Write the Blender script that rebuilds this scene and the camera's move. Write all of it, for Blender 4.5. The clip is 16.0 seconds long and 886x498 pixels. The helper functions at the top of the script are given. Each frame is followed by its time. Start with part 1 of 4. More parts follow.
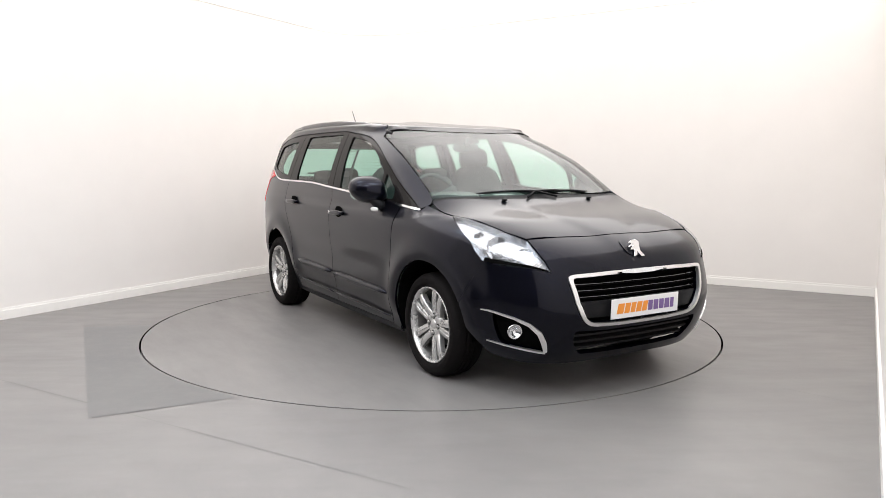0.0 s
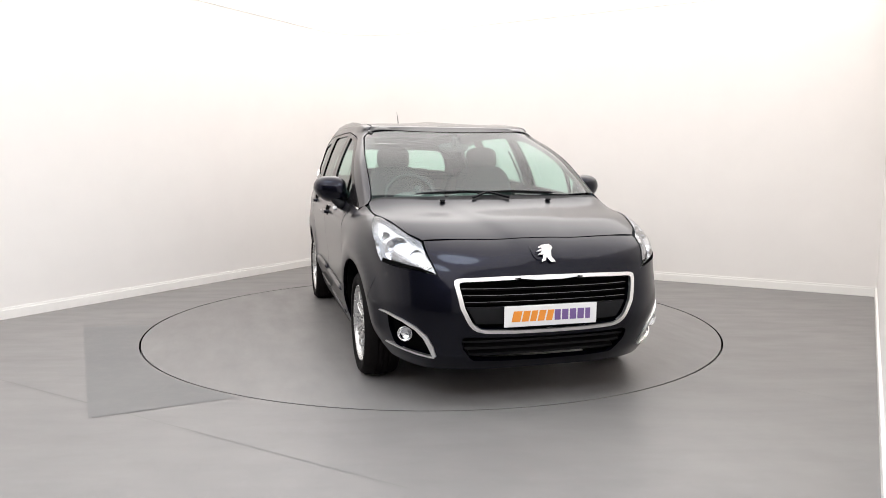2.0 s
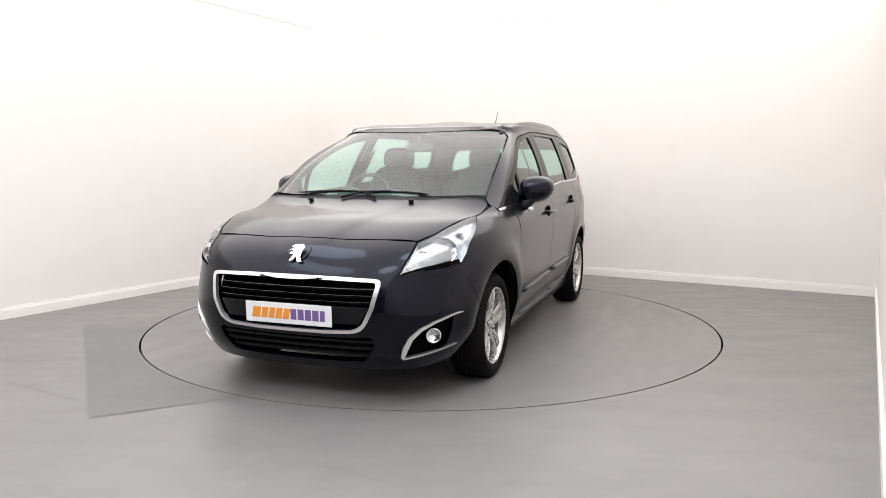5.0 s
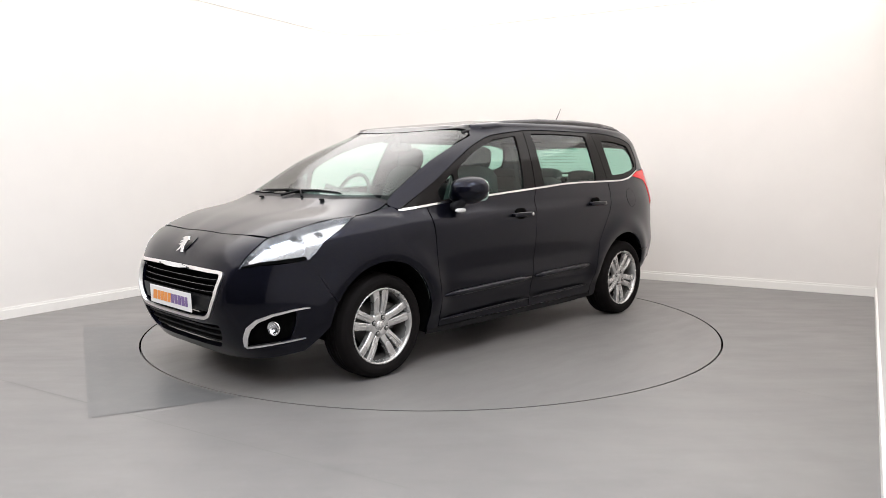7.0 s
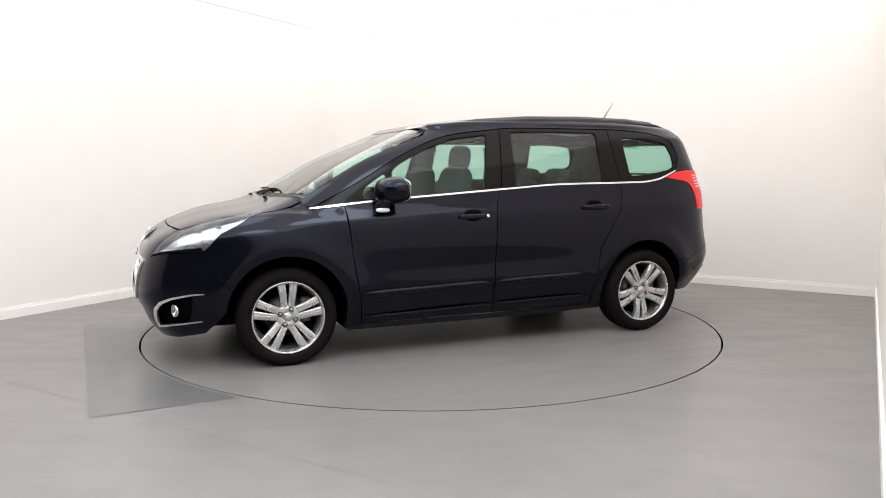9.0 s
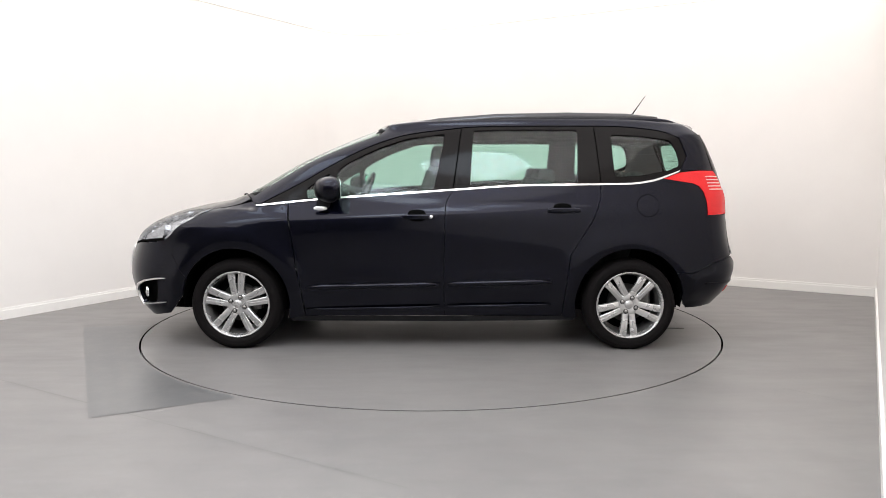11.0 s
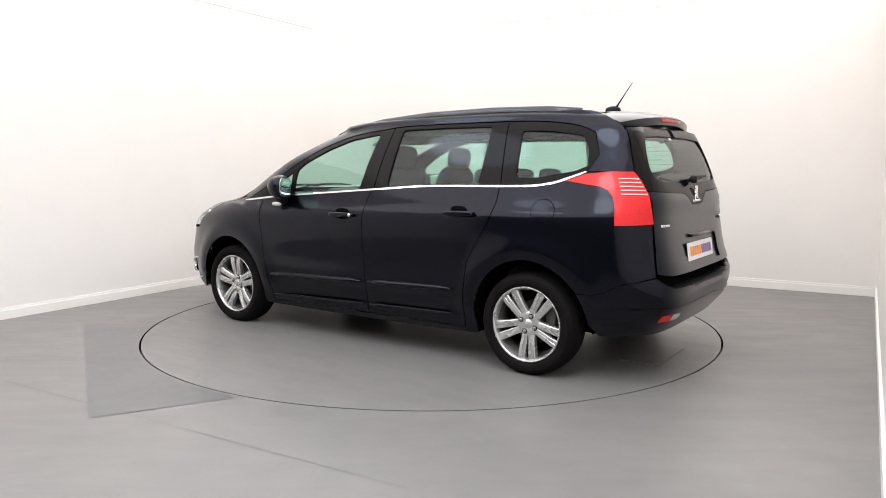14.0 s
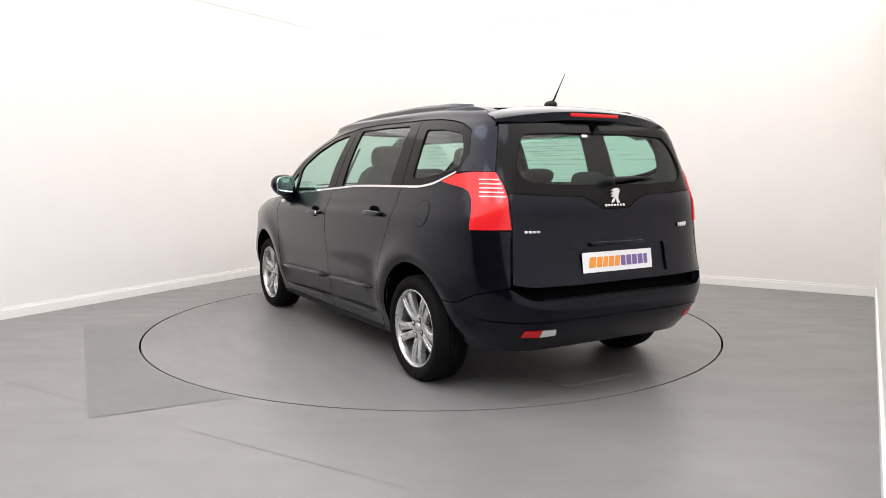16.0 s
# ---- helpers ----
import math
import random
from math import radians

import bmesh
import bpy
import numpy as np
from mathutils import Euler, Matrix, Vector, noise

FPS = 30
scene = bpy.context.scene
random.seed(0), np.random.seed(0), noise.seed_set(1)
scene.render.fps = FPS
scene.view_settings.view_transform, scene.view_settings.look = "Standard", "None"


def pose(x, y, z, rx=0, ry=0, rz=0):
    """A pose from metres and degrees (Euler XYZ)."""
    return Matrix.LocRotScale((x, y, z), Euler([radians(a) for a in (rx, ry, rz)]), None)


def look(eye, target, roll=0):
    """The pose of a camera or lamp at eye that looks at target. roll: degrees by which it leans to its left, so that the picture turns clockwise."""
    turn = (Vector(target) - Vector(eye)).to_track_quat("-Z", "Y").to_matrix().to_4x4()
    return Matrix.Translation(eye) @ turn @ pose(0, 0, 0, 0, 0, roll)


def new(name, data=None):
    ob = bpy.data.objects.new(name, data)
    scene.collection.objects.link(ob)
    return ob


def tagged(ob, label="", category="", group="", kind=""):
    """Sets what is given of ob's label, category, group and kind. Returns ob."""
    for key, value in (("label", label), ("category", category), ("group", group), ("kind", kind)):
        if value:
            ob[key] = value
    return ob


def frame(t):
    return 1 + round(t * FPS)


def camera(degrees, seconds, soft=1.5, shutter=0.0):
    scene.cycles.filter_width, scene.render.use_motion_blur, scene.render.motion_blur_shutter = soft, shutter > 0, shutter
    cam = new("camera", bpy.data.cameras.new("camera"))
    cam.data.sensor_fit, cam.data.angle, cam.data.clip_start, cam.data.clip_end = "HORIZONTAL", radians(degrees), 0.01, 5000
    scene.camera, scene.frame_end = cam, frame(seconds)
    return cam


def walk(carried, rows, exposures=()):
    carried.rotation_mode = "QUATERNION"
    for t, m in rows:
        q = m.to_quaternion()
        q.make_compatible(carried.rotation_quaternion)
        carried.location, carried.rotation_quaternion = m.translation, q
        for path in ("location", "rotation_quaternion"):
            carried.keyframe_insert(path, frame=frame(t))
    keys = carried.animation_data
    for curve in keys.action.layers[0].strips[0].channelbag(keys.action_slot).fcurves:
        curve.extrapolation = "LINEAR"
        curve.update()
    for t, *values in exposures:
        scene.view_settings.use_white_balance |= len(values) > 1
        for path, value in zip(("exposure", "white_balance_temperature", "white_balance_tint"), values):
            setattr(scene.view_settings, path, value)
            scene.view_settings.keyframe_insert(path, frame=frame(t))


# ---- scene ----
from mathutils.bvhtree import BVHTree
from mathutils.geometry import delaunay_2d_cdt

# ---------------------------------------------------------------- camera
cam = camera(62.53, 16.0, soft=0.85)
EYE = pose(0, -5.912, 1.262, 90 - 6.41, 0, -0.825)
walk(cam, [(0, EYE), (16, EYE)], exposures=[(0, -0.67), (16, -0.67)])

# heading of the turntable in degrees, by seconds
HEADING = [(0, -59.6), (0.5, -61.1), (1, -64.6), (1.5, -69.5), (2, -75.5), (2.5, -81.5), (3, -87.5), (3.5, -93.5),
           (4, -99.4), (6.5, -129.1), (9, -158.5), (11.5, -187.0), (14, -216.2), (16, -239.8)]
OFFSET = (-0.02, 0.058)

# ---------------------------------------------------------------- world and lights
world = bpy.data.worlds.new("world")
scene.world = world
world.use_nodes = True
world.node_tree.nodes["Background"].inputs["Color"].default_value = (0.8, 0.85, 1, 1)
world.node_tree.nodes["Background"].inputs["Strength"].default_value = 0.05

TURN = radians(59.0)
AX = Vector((math.cos(TURN), math.sin(TURN), 0))      # along the side walls, away from the camera
AY = Vector((math.sin(TURN), -math.cos(TURN), 0))     # towards the wall beside the camera
CEIL = 3.0


def room(a, b, z):
    p = AX * a + AY * b
    return Vector((p.x, p.y, z))


def area(name, place, target, sx, sy, power, colour):
    data = bpy.data.lights.new(name, "AREA")
    data.shape, data.size, data.size_y, data.energy, data.color = "RECTANGLE", sx, sy, power, colour
    ob = new(name, data)
    ob.matrix_world = look(place, target)
    return ob


# a luminous stretched ceiling, and small round spots added to it out of view: along the room, across it
glow = area("ceiling_lamp", room(-1.72, 0.02, CEIL - 0.008), room(-1.72, 0.02, 0), 9.76, 6.28, 425, (1.0, 0.965, 0.955))
glow.matrix_world = Matrix.Translation(room(-1.72, 0.02, CEIL - 0.008)) @ Matrix.Rotation(TURN, 4, "Z")
SPOTS = [(-2.25, 1.75), (-2.25, -0.6), (-4.3, 1.75), (-4.3, -0.5)]
# cool glints on the car suggest spots; b > 0 pair stronger as fill
for a, b in SPOTS:
    lamp = area("ceiling_spot_lamp", room(a, b, CEIL - 0.07), room(a + 0.001, b, 0), 1.2, 1.2, 42 if b > 0 else 22, (0.80, 0.89, 1.0))
    lamp.data.shape = "DISK"


# ---------------------------------------------------------------- materials
class Nodes:
    """A material under construction: a principled surface and the nodes that feed it."""

    def __init__(self, name, colour, rough=0.5, metal=0.0, spec=0.5, coat=0.0):
        self.m = bpy.data.materials.new(name)
        self.m.use_nodes = True
        self.t = self.m.node_tree
        self.b = self.t.nodes["Principled BSDF"]
        self.set("Base Color", (*colour, 1)).set("Roughness", rough).set("Metallic", metal).set("Specular IOR Level", spec).set("Coat Weight", coat)

    def set(self, key, value):
        self.b.inputs[key].default_value = value
        return self

    def noise(self, scale, detail=3, rough=0.55, stretch=None):
        n = self.t.nodes.new("ShaderNodeTexNoise")
        n.inputs["Scale"].default_value, n.inputs["Detail"].default_value, n.inputs["Roughness"].default_value = scale, detail, rough
        c = self.t.nodes.new("ShaderNodeTexCoord")
        src = c.outputs["Object"]
        if stretch:
            mp = self.t.nodes.new("ShaderNodeMapping")
            mp.inputs["Scale"].default_value = stretch
            self.t.links.new(src, mp.inputs["Vector"])
            src = mp.outputs["Vector"]
        self.t.links.new(src, n.inputs["Vector"])
        return n.outputs["Fac"]

    def ramp(self, fac, stops):
        r = self.t.nodes.new("ShaderNodeValToRGB")
        while len(r.color_ramp.elements) < len(stops):
            r.color_ramp.elements.new(0.5)
        for e, (at, c) in zip(r.color_ramp.elements, stops):
            e.position, e.color = at, (*c, 1) if isinstance(c, tuple) else (c, c, c, 1)
        self.t.links.new(fac, r.inputs["Fac"])
        return r.outputs["Color"]

    def mix(self, fac, a, b):
        n = self.t.nodes.new("ShaderNodeMix")
        n.data_type, n.blend_type = "RGBA", "MIX"
        for sock, v in ((n.inputs[0], fac), (n.inputs[6], a), (n.inputs[7], b)):
            if isinstance(v, (int, float)):
                sock.default_value = v
            elif isinstance(v, tuple):
                sock.default_value = (*v, 1)
            else:
                self.t.links.new(v, sock)
        return n.outputs[2]

    def feed(self, key, out):
        self.t.links.new(out, self.b.inputs[key])
        return self

    def bump(self, fac, strength, distance=0.002):
        n = self.t.nodes.new("ShaderNodeBump")
        n.inputs["Strength"].default_value, n.inputs["Distance"].default_value = strength, distance
        self.t.links.new(fac, n.inputs["Height"])
        self.t.links.new(n.outputs["Normal"], self.b.inputs["Normal"])
        return self


def plain(name, colour, rough=0.5, metal=0.0, spec=0.5, coat=0.0):
    return Nodes(name, colour, rough, metal, spec, coat).m


def grained(name, colour, rough, spread=0.15, scale=40, metal=0.0, spec=0.5, coat=0.0, bump=0.1):
    k = Nodes(name, colour, rough, metal, spec, coat)
    n = k.noise(scale, 4)
    k.feed("Base Color", k.ramp(n, [(0.3, tuple(c * (1 - spread) for c in colour)), (0.7, tuple(min(1, c * (1 + spread)) for c in colour))]))
    k.feed("Roughness", k.ramp(k.noise(scale / 8, 3), [(0.3, max(0, rough - 0.06)), (0.7, min(1, rough + 0.06))]))
    if bump:
        k.bump(n, bump)
    return k.m


def glass(name, tint, ior=1.5, rough=0.07):
    """Thin tinted glass: a see-through tint with a mirror gloss on top."""
    m = bpy.data.materials.new(name)
    m.use_nodes = True
    t = m.node_tree
    t.nodes.remove(t.nodes["Principled BSDF"])
    see, gloss, mix, fr, power, scale, base = (t.nodes.new("ShaderNode" + n) for n in ("BsdfTransparent", "BsdfGlossy", "MixShader", "LayerWeight", "Math", "Math", "Math"))
    see.inputs["Color"].default_value = (*tint, 1)
    gloss.inputs["Roughness"].default_value = rough
    f0 = ((ior - 1) / (ior + 1)) ** 2 * 1.1
    power.operation, scale.operation, base.operation = "POWER", "MULTIPLY", "ADD"
    fr.inputs["Blend"].default_value = 0.5
    power.inputs[1].default_value, scale.inputs[1].default_value, base.inputs[1].default_value = 4.5, 1 - f0, f0
    t.links.new(fr.outputs["Facing"], power.inputs[0])
    t.links.new(power.outputs[0], scale.inputs[0])
    t.links.new(scale.outputs[0], base.inputs[0])
    t.links.new(base.outputs[0], mix.inputs[0])
    t.links.new(see.outputs[0], mix.inputs[1])
    t.links.new(gloss.outputs[0], mix.inputs[2])
    t.links.new(mix.outputs[0], t.nodes["Material Output"].inputs["Surface"])
    return m


WALL = grained("white_wall_paint", (0.775, 0.746, 0.718), 0.75, 0.012, 3, bump=0.02)
GLOOM = grained("dark_end_wall", (0.10, 0.10, 0.104), 0.9, 0.2, 8)
SKIRT = plain("white_gloss_paint", (0.82, 0.80, 0.77), 0.35)

k = Nodes("grey_floor_vinyl", (0.25, 0.245, 0.24), 0.34, 0, 0.5)
big, fine, streak = k.noise(0.9, 4), k.noise(220, 2), k.noise(1.6, 5, 0.6, (1.0, 3.5, 1))
base = k.mix(k.ramp(big, [(0.3, 0.0), (0.7, 1.0)]), (0.158, 0.149, 0.146), (0.187, 0.178, 0.172))
base = k.mix(k.ramp(streak, [(0.5, 0.0), (0.9, 0.3)]), base, (0.132, 0.128, 0.126))
base = k.mix(k.ramp(k.noise(5.5, 6, 0.65), [(0.42, 0.0), (0.72, 0.55)]), base, (0.128, 0.124, 0.124))
base = k.mix(k.ramp(k.noise(11, 6, 0.7), [(0.5, 0.0), (0.8, 0.4)]), base, (0.225, 0.215, 0.208))
base = k.mix(k.ramp(fine, [(0.35, 0.0), (0.75, 0.28)]), base, (0.225, 0.216, 0.21))
k.feed("Base Color", base).feed("Roughness", k.ramp(streak, [(0.3, 0.35), (0.75, 0.45)])).bump(fine, 0.05, 0.001)
FLOOR = k.m
k = Nodes("dark_floor_patch", (0.2, 0.2, 0.21), 0.3)
base = k.mix(k.ramp(k.noise(1.5, 4), [(0.3, 0.0), (0.7, 1.0)]), (0.098, 0.098, 0.101), (0.122, 0.121, 0.121))
base = k.mix(k.ramp(k.noise(9, 6, 0.7), [(0.45, 0.0), (0.75, 0.7)]), base, (0.150, 0.144, 0.140))
k.feed("Base Color", base)
PATCH = k.m
HATCH = grained("hatch_edge_metal", (0.152, 0.146, 0.142), 0.4, 0.1, 30)
SEAM = plain("floor_seam_weld", (0.20, 0.195, 0.19), 0.5, 0, 0.2)

k = Nodes("blue_black_metallic_paint", (0.012, 0.014, 0.030), 0.32, 0.9, 0.02, 0.60)
k.set("Coat Roughness", 0.10).set("Coat IOR", 1.42)
k.feed("Base Color", k.ramp(k.noise(900, 1), [(0.35, (0.0024, 0.0026, 0.0066)), (0.75, (0.0050, 0.0056, 0.0150))]))
PAINT = k.m
TRIM = plain("gloss_black_trim", (0.007, 0.006, 0.006), 0.12, 0.0, 0.1)
RAIL = plain("dark_satin_rail", (0.03, 0.03, 0.034), 0.25, 0.6, 0.5, 0.5)
PLASTIC = grained("black_plastic", (0.008, 0.008, 0.009), 0.5, 0.2, 300, spec=0.15, bump=0.15)
DARK = plain("black_void", (0.004, 0.004, 0.004), 0.9, 0, 0.0)
CHROME = plain("chrome", (0.82, 0.82, 0.83), 0.10, 1.0)
SATIN = plain("satin_chrome", (0.86, 0.85, 0.84), 0.30, 1.0)
SLATEDGE = plain("dark_chrome", (0.20, 0.20, 0.21), 0.3, 0.9)
BOWL = grained("lamp_reflector", (0.46, 0.47, 0.49), 0.22, 0.15, 45, 0.92, bump=1.0)
ALLOY = grained("silver_alloy", (0.52, 0.515, 0.505), 0.27, 0.05, 60, 0.7, 0.5, 0.3, bump=0.02)
# barrel and disc darkened in colour to deepen the shade between spokes
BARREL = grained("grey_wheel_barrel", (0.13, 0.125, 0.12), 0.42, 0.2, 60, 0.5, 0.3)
STEEL = plain("dull_steel", (0.35, 0.34, 0.33), 0.35, 1.0)
DISC = plain("dark_brake_steel", (0.10, 0.095, 0.09), 0.45, 0.8)
RUBBER = grained("tyre_rubber", (0.008, 0.007, 0.007), 0.7, 0.25, 160, spec=0.05, bump=0.3)
GLASS = glass("tinted_glass", (0.60, 0.82, 0.74))
SCREENGLASS = glass("windscreen_glass", (0.74, 0.90, 0.84), 1.7, 0.09)
LENS = glass("lamp_cover", (0.95, 0.96, 0.97), 1.22)
ROOFGLASS = plain("dark_roof_glass", (0.008, 0.008, 0.009), 0.12, 0, 0.45)
SILVERLENS = grained("frosted_lens", (0.70, 0.70, 0.69), 0.2, 0.12, 120, 0.2, bump=0.4)
# green tint put in for the greenish view the mirror glass reflects
MIRROR = plain("mirror", (0.55, 0.70, 0.65), 0.02, 1.0)
k = Nodes("red_lamp_plastic", (0.80, 0.012, 0.015), 0.15, 0, 0.3, 0.2)
k.feed("Base Color", k.ramp(k.noise(90, 2), [(0.3, (0.64, 0.010, 0.014)), (0.75, (0.72, 0.018, 0.021))]))
RED = k.m
DEEPRED = plain("deep_red_lamp", (0.55, 0.012, 0.016), 0.12, 0, 0.3)
PINK = plain("pale_lamp_rib", (0.85, 0.42, 0.40), 0.2, 0, 0.5, 0.5)
WHITE = plain("white_plate", (0.80, 0.80, 0.80), 0.25)
ORANGE = plain("orange_print", (0.80, 0.28, 0.03), 0.35)
PURPLE = plain("purple_print", (0.17, 0.10, 0.28), 0.35)
LINING = grained("dark_grey_lining", (0.062, 0.065, 0.066), 0.6, 0.15, 200, bump=0.15)
ROOFCLOTH = grained("grey_headlining", (0.42, 0.42, 0.41), 0.85, 0.05, 200, bump=0.1)
CLOTH = grained("dark_seat_cloth", (0.036, 0.037, 0.039), 0.85, 0.3, 260, bump=0.3)
MEMBRANE = Nodes("luminous_ceiling_membrane", (0.85, 0.84, 0.82), 0.6).set("Emission Color", (1.0, 0.972, 0.955, 1)).set("Emission Strength", 1.35).m
LIGHTPANEL = Nodes("light_diffuser", (0.9, 0.9, 0.9), 0.5).set("Emission Color", (0.84, 0.91, 1.0, 1)).set("Emission Strength", 3.0).m


def mesh_object(name, bm, mat, parent=None, label=""):
    me = bpy.data.meshes.new(name)
    bm.to_mesh(me)
    bm.free()
    me.materials.append(mat)
    ob = new(name, me)
    ob.parent = parent
    if label:
        ob["label"] = label
    return ob


part = mesh_object


def prism(corners, z0, z1):
    bm = bmesh.new()
    lo = [bm.verts.new((p[0], p[1], z0)) for p in corners]
    hi = [bm.verts.new((p[0], p[1], z1)) for p in corners]
    n = len(corners)
    bm.faces.new(lo[::-1])
    bm.faces.new(hi)
    for i in range(n):
        bm.faces.new((lo[i], lo[(i + 1) % n], hi[(i + 1) % n], hi[i]))
    bmesh.ops.recalc_face_normals(bm, faces=bm.faces)
    return bm


# ---------------------------------------------------------------- shape of the car's skin
def curve(points, x):
    """A smooth curve through a few points, monotone between them."""
    xs, ys = np.array([p[0] for p in points], float), np.array([p[1] for p in points], float)
    if len(xs) == 1:
        return ys[0] + 0 * np.asarray(x)
    h, d = np.diff(xs), np.diff(ys) / np.diff(xs)
    m = np.zeros(len(xs))
    m[0], m[-1] = d[0], d[-1]
    for i in range(1, len(xs) - 1):
        m[i] = 0 if d[i - 1] * d[i] <= 0 else (h[i - 1] + h[i]) / (h[i - 1] / d[i] + h[i] / d[i - 1])
    x = np.clip(x, xs[0], xs[-1])
    k = np.clip(np.searchsorted(xs, x) - 1, 0, len(h) - 1)
    t = (x - xs[k]) / h[k]
    return ((1 + 2 * t) * (1 - t) ** 2 * ys[k] + t * (1 - t) ** 2 * h[k] * m[k]
            + t * t * (3 - 2 * t) * ys[k + 1] + t * t * (t - 1) * h[k] * m[k + 1])


# lines round the car from the sill to the roof: front end, rear end, roundness of both corners,
# half widths and heights along the car (x forward, from the middle of the wheelbase)
LINES = [
    (2.12, -2.06, 4.7, 6, [(-2, .82), (0, .84), (2, .865)], [(-2.1, .27), (-1.4, .25), (-1, .20), (0, .19), (1.2, .19), (2.1, .18)]),
    (2.20, -2.17, 4.7, 6, [(-2, .868), (0, .878), (2, .912)], [(-2.2, .41), (-1.4, .39), (0, .34), (1.2, .33), (2.2, .29)]),
    (2.265, -2.20, 4.5, 6.5, [(-2, .893), (0, .900), (2, .936)], [(-2.2, .56), (0, .55), (2.2, .48)]),
    (2.24, -2.14, 4.4, 7, [(-2, .903), (0, .913), (2, .941)], [(-2.2, .74), (0, .75), (2.2, .66)]),
    (2.13, -2.10, 4.8, 7.5, [(-2, .898), (0, .915), (2, .936)], [(-2.2, .95), (0, .92), (1.4, .87), (2.2, .815)]),
    (1.85, -2.10, 5.5, 7.5, [(-2, .87), (0, .888), (2, .89)], [(-2.2, 1.06), (0, 1.0), (1.4, .962), (1.85, .947)]),
    (1.40, -2.07, 8, 8, [(-2, .84), (0, .868), (2, .87)], [(-2.2, 1.15), (-1.5, 1.12), (0, 1.07), (1.2, 1.012), (1.4, 1.048)]),
    (0.92, -2.00, 7.5, 10, [(-2, .775), (0, .795), (2, .77)], [(-2.2, 1.32), (0, 1.30), (0.92, 1.31)]),
    (0.45, -1.90, 5.6, 13, [(-2, .69), (0, .68), (2, .65)], [(-2.2, 1.50), (-1, 1.535), (0, 1.525), (0.25, 1.499), (0.45, 1.516)]),
    (0.28, -1.80, 4.8, 8, [(-2, .57), (0, .58), (2, .55)], [(-2.2, 1.56), (-1, 1.619), (0, 1.598), (0.3, 1.572)]),
    (-0.4, -1.2, 2, 2, [(0, 0.0)], [(-1.2, 1.642), (-.4, 1.648)]),
]


def skin_line(k, fi):
    """Line k of the skin at the angles fi: 0 at the nose, pi at the tail."""
    xf, xr, nf, nr, w, z = LINES[k]
    c, s = np.abs(np.cos(fi)), np.sin(fi)
    front = fi < math.pi / 2
    n = np.where(front, nf, nr)
    x = np.where(front, xf, xr) * c ** (2 / n)
    if k == len(LINES) - 1:
        x = xr + (xf - xr) * (0.5 + 0.5 * np.cos(fi))
    y = curve(w, x) * np.abs(s) ** (2 / n)
    return np.stack([x, y, curve(z, x)], -1)


def skin(u, v):
    """A point of the skin: u from 0 (nose) to 1 (tail), v from 0 (sill) to the last line (roof)."""
    u, v = np.atleast_1d(np.asarray(u, float)), np.atleast_1d(np.asarray(v, float))
    w = np.clip(u, 0, 1) * 2
    w, back = np.where(w > 1, 2 - w, w), w > 1
    w = w ** 2.5 / (w ** 2.5 + (1 - w) ** 2.5)
    fi = np.where(back, 2 - w, w) * math.pi / 2
    last = len(LINES) - 1
    table = np.stack([skin_line(k, fi) for k in range(last + 1)])
    v = np.clip(v, 0, last)
    k = np.clip(np.floor(v).astype(int), 0, last - 1)
    t = (v - k)[:, None]
    r = np.arange(len(fi))
    p = [table[np.clip(k + o, 0, last), r] for o in (-1, 0, 1, 2)]
    m1, m2 = (p[2] - p[0]) / 2, (p[3] - p[1]) / 2
    return (2 * t ** 3 - 3 * t ** 2 + 1) * p[1] + (t ** 3 - 2 * t ** 2 + t) * m1 + (3 * t ** 2 - 2 * t ** 3) * p[2] + (t ** 3 - t ** 2) * m2


def skin_grid(nu, nv):
    us = np.linspace(0, 1, nu + 1)
    return [skin(us, np.full(nu + 1, v)) for v in np.linspace(0, len(LINES) - 1, nv + 1)]


# ---------------------------------------------------------------- panels cut from the skin
NU, NV = 220, 170
GRID = np.array(skin_grid(NU, NV))
du, dv = np.gradient(GRID, axis=1), np.gradient(GRID, axis=0)
GN = np.cross(du, dv)
GN /= np.maximum(np.linalg.norm(GN, axis=2, keepdims=True), 1e-9)
if GN[60, 110, 1] < 0:
    GN = -GN
GN[:, 0, 1] = GN[:, -1, 1] = 0
POINTS = [Vector(p) for p in GRID.reshape(-1, 3)]
TRIS = []
for i in range(NV):
    for j in range(NU):
        a = i * (NU + 1) + j
        TRIS.append((a, a + 1, a + NU + 2))
        TRIS.append((a, a + NU + 2, a + NU + 1))
BVH = BVHTree.FromPolygons(POINTS, TRIS)
NORMALS = GN.reshape(-1, 3)


def cast(o, d):
    """The skin's place and normal along a ray; the right half mirrors the left."""
    p, n, k, _ = BVH.ray_cast(o, d)
    if p is None:
        best = None
        for s in np.linspace(2, 10, 161):
            q = BVH.find_nearest(o + d * s)
            if best is None or q[3] < best[3]:
                best = q
        p, n, k, _ = best
    t = TRIS[k]
    a, b, c = (POINTS[q] for q in t)
    w = barycentric(p, a, b, c)
    n = Vector(NORMALS[t[0]] * w[0] + NORMALS[t[1]] * w[1] + NORMALS[t[2]] * w[2])
    return p.copy(), n.normalized()


def barycentric(p, a, b, c):
    v0, v1, v2 = b - a, c - a, p - a
    d00, d01, d11, d20, d21 = v0.dot(v0), v0.dot(v1), v1.dot(v1), v2.dot(v0), v2.dot(v1)
    den = d00 * d11 - d01 * d01
    if abs(den) < 1e-16:
        return 1, 0, 0
    v, w = (d11 * d20 - d01 * d21) / den, (d00 * d21 - d01 * d20) / den
    return 1 - v - w, v, w


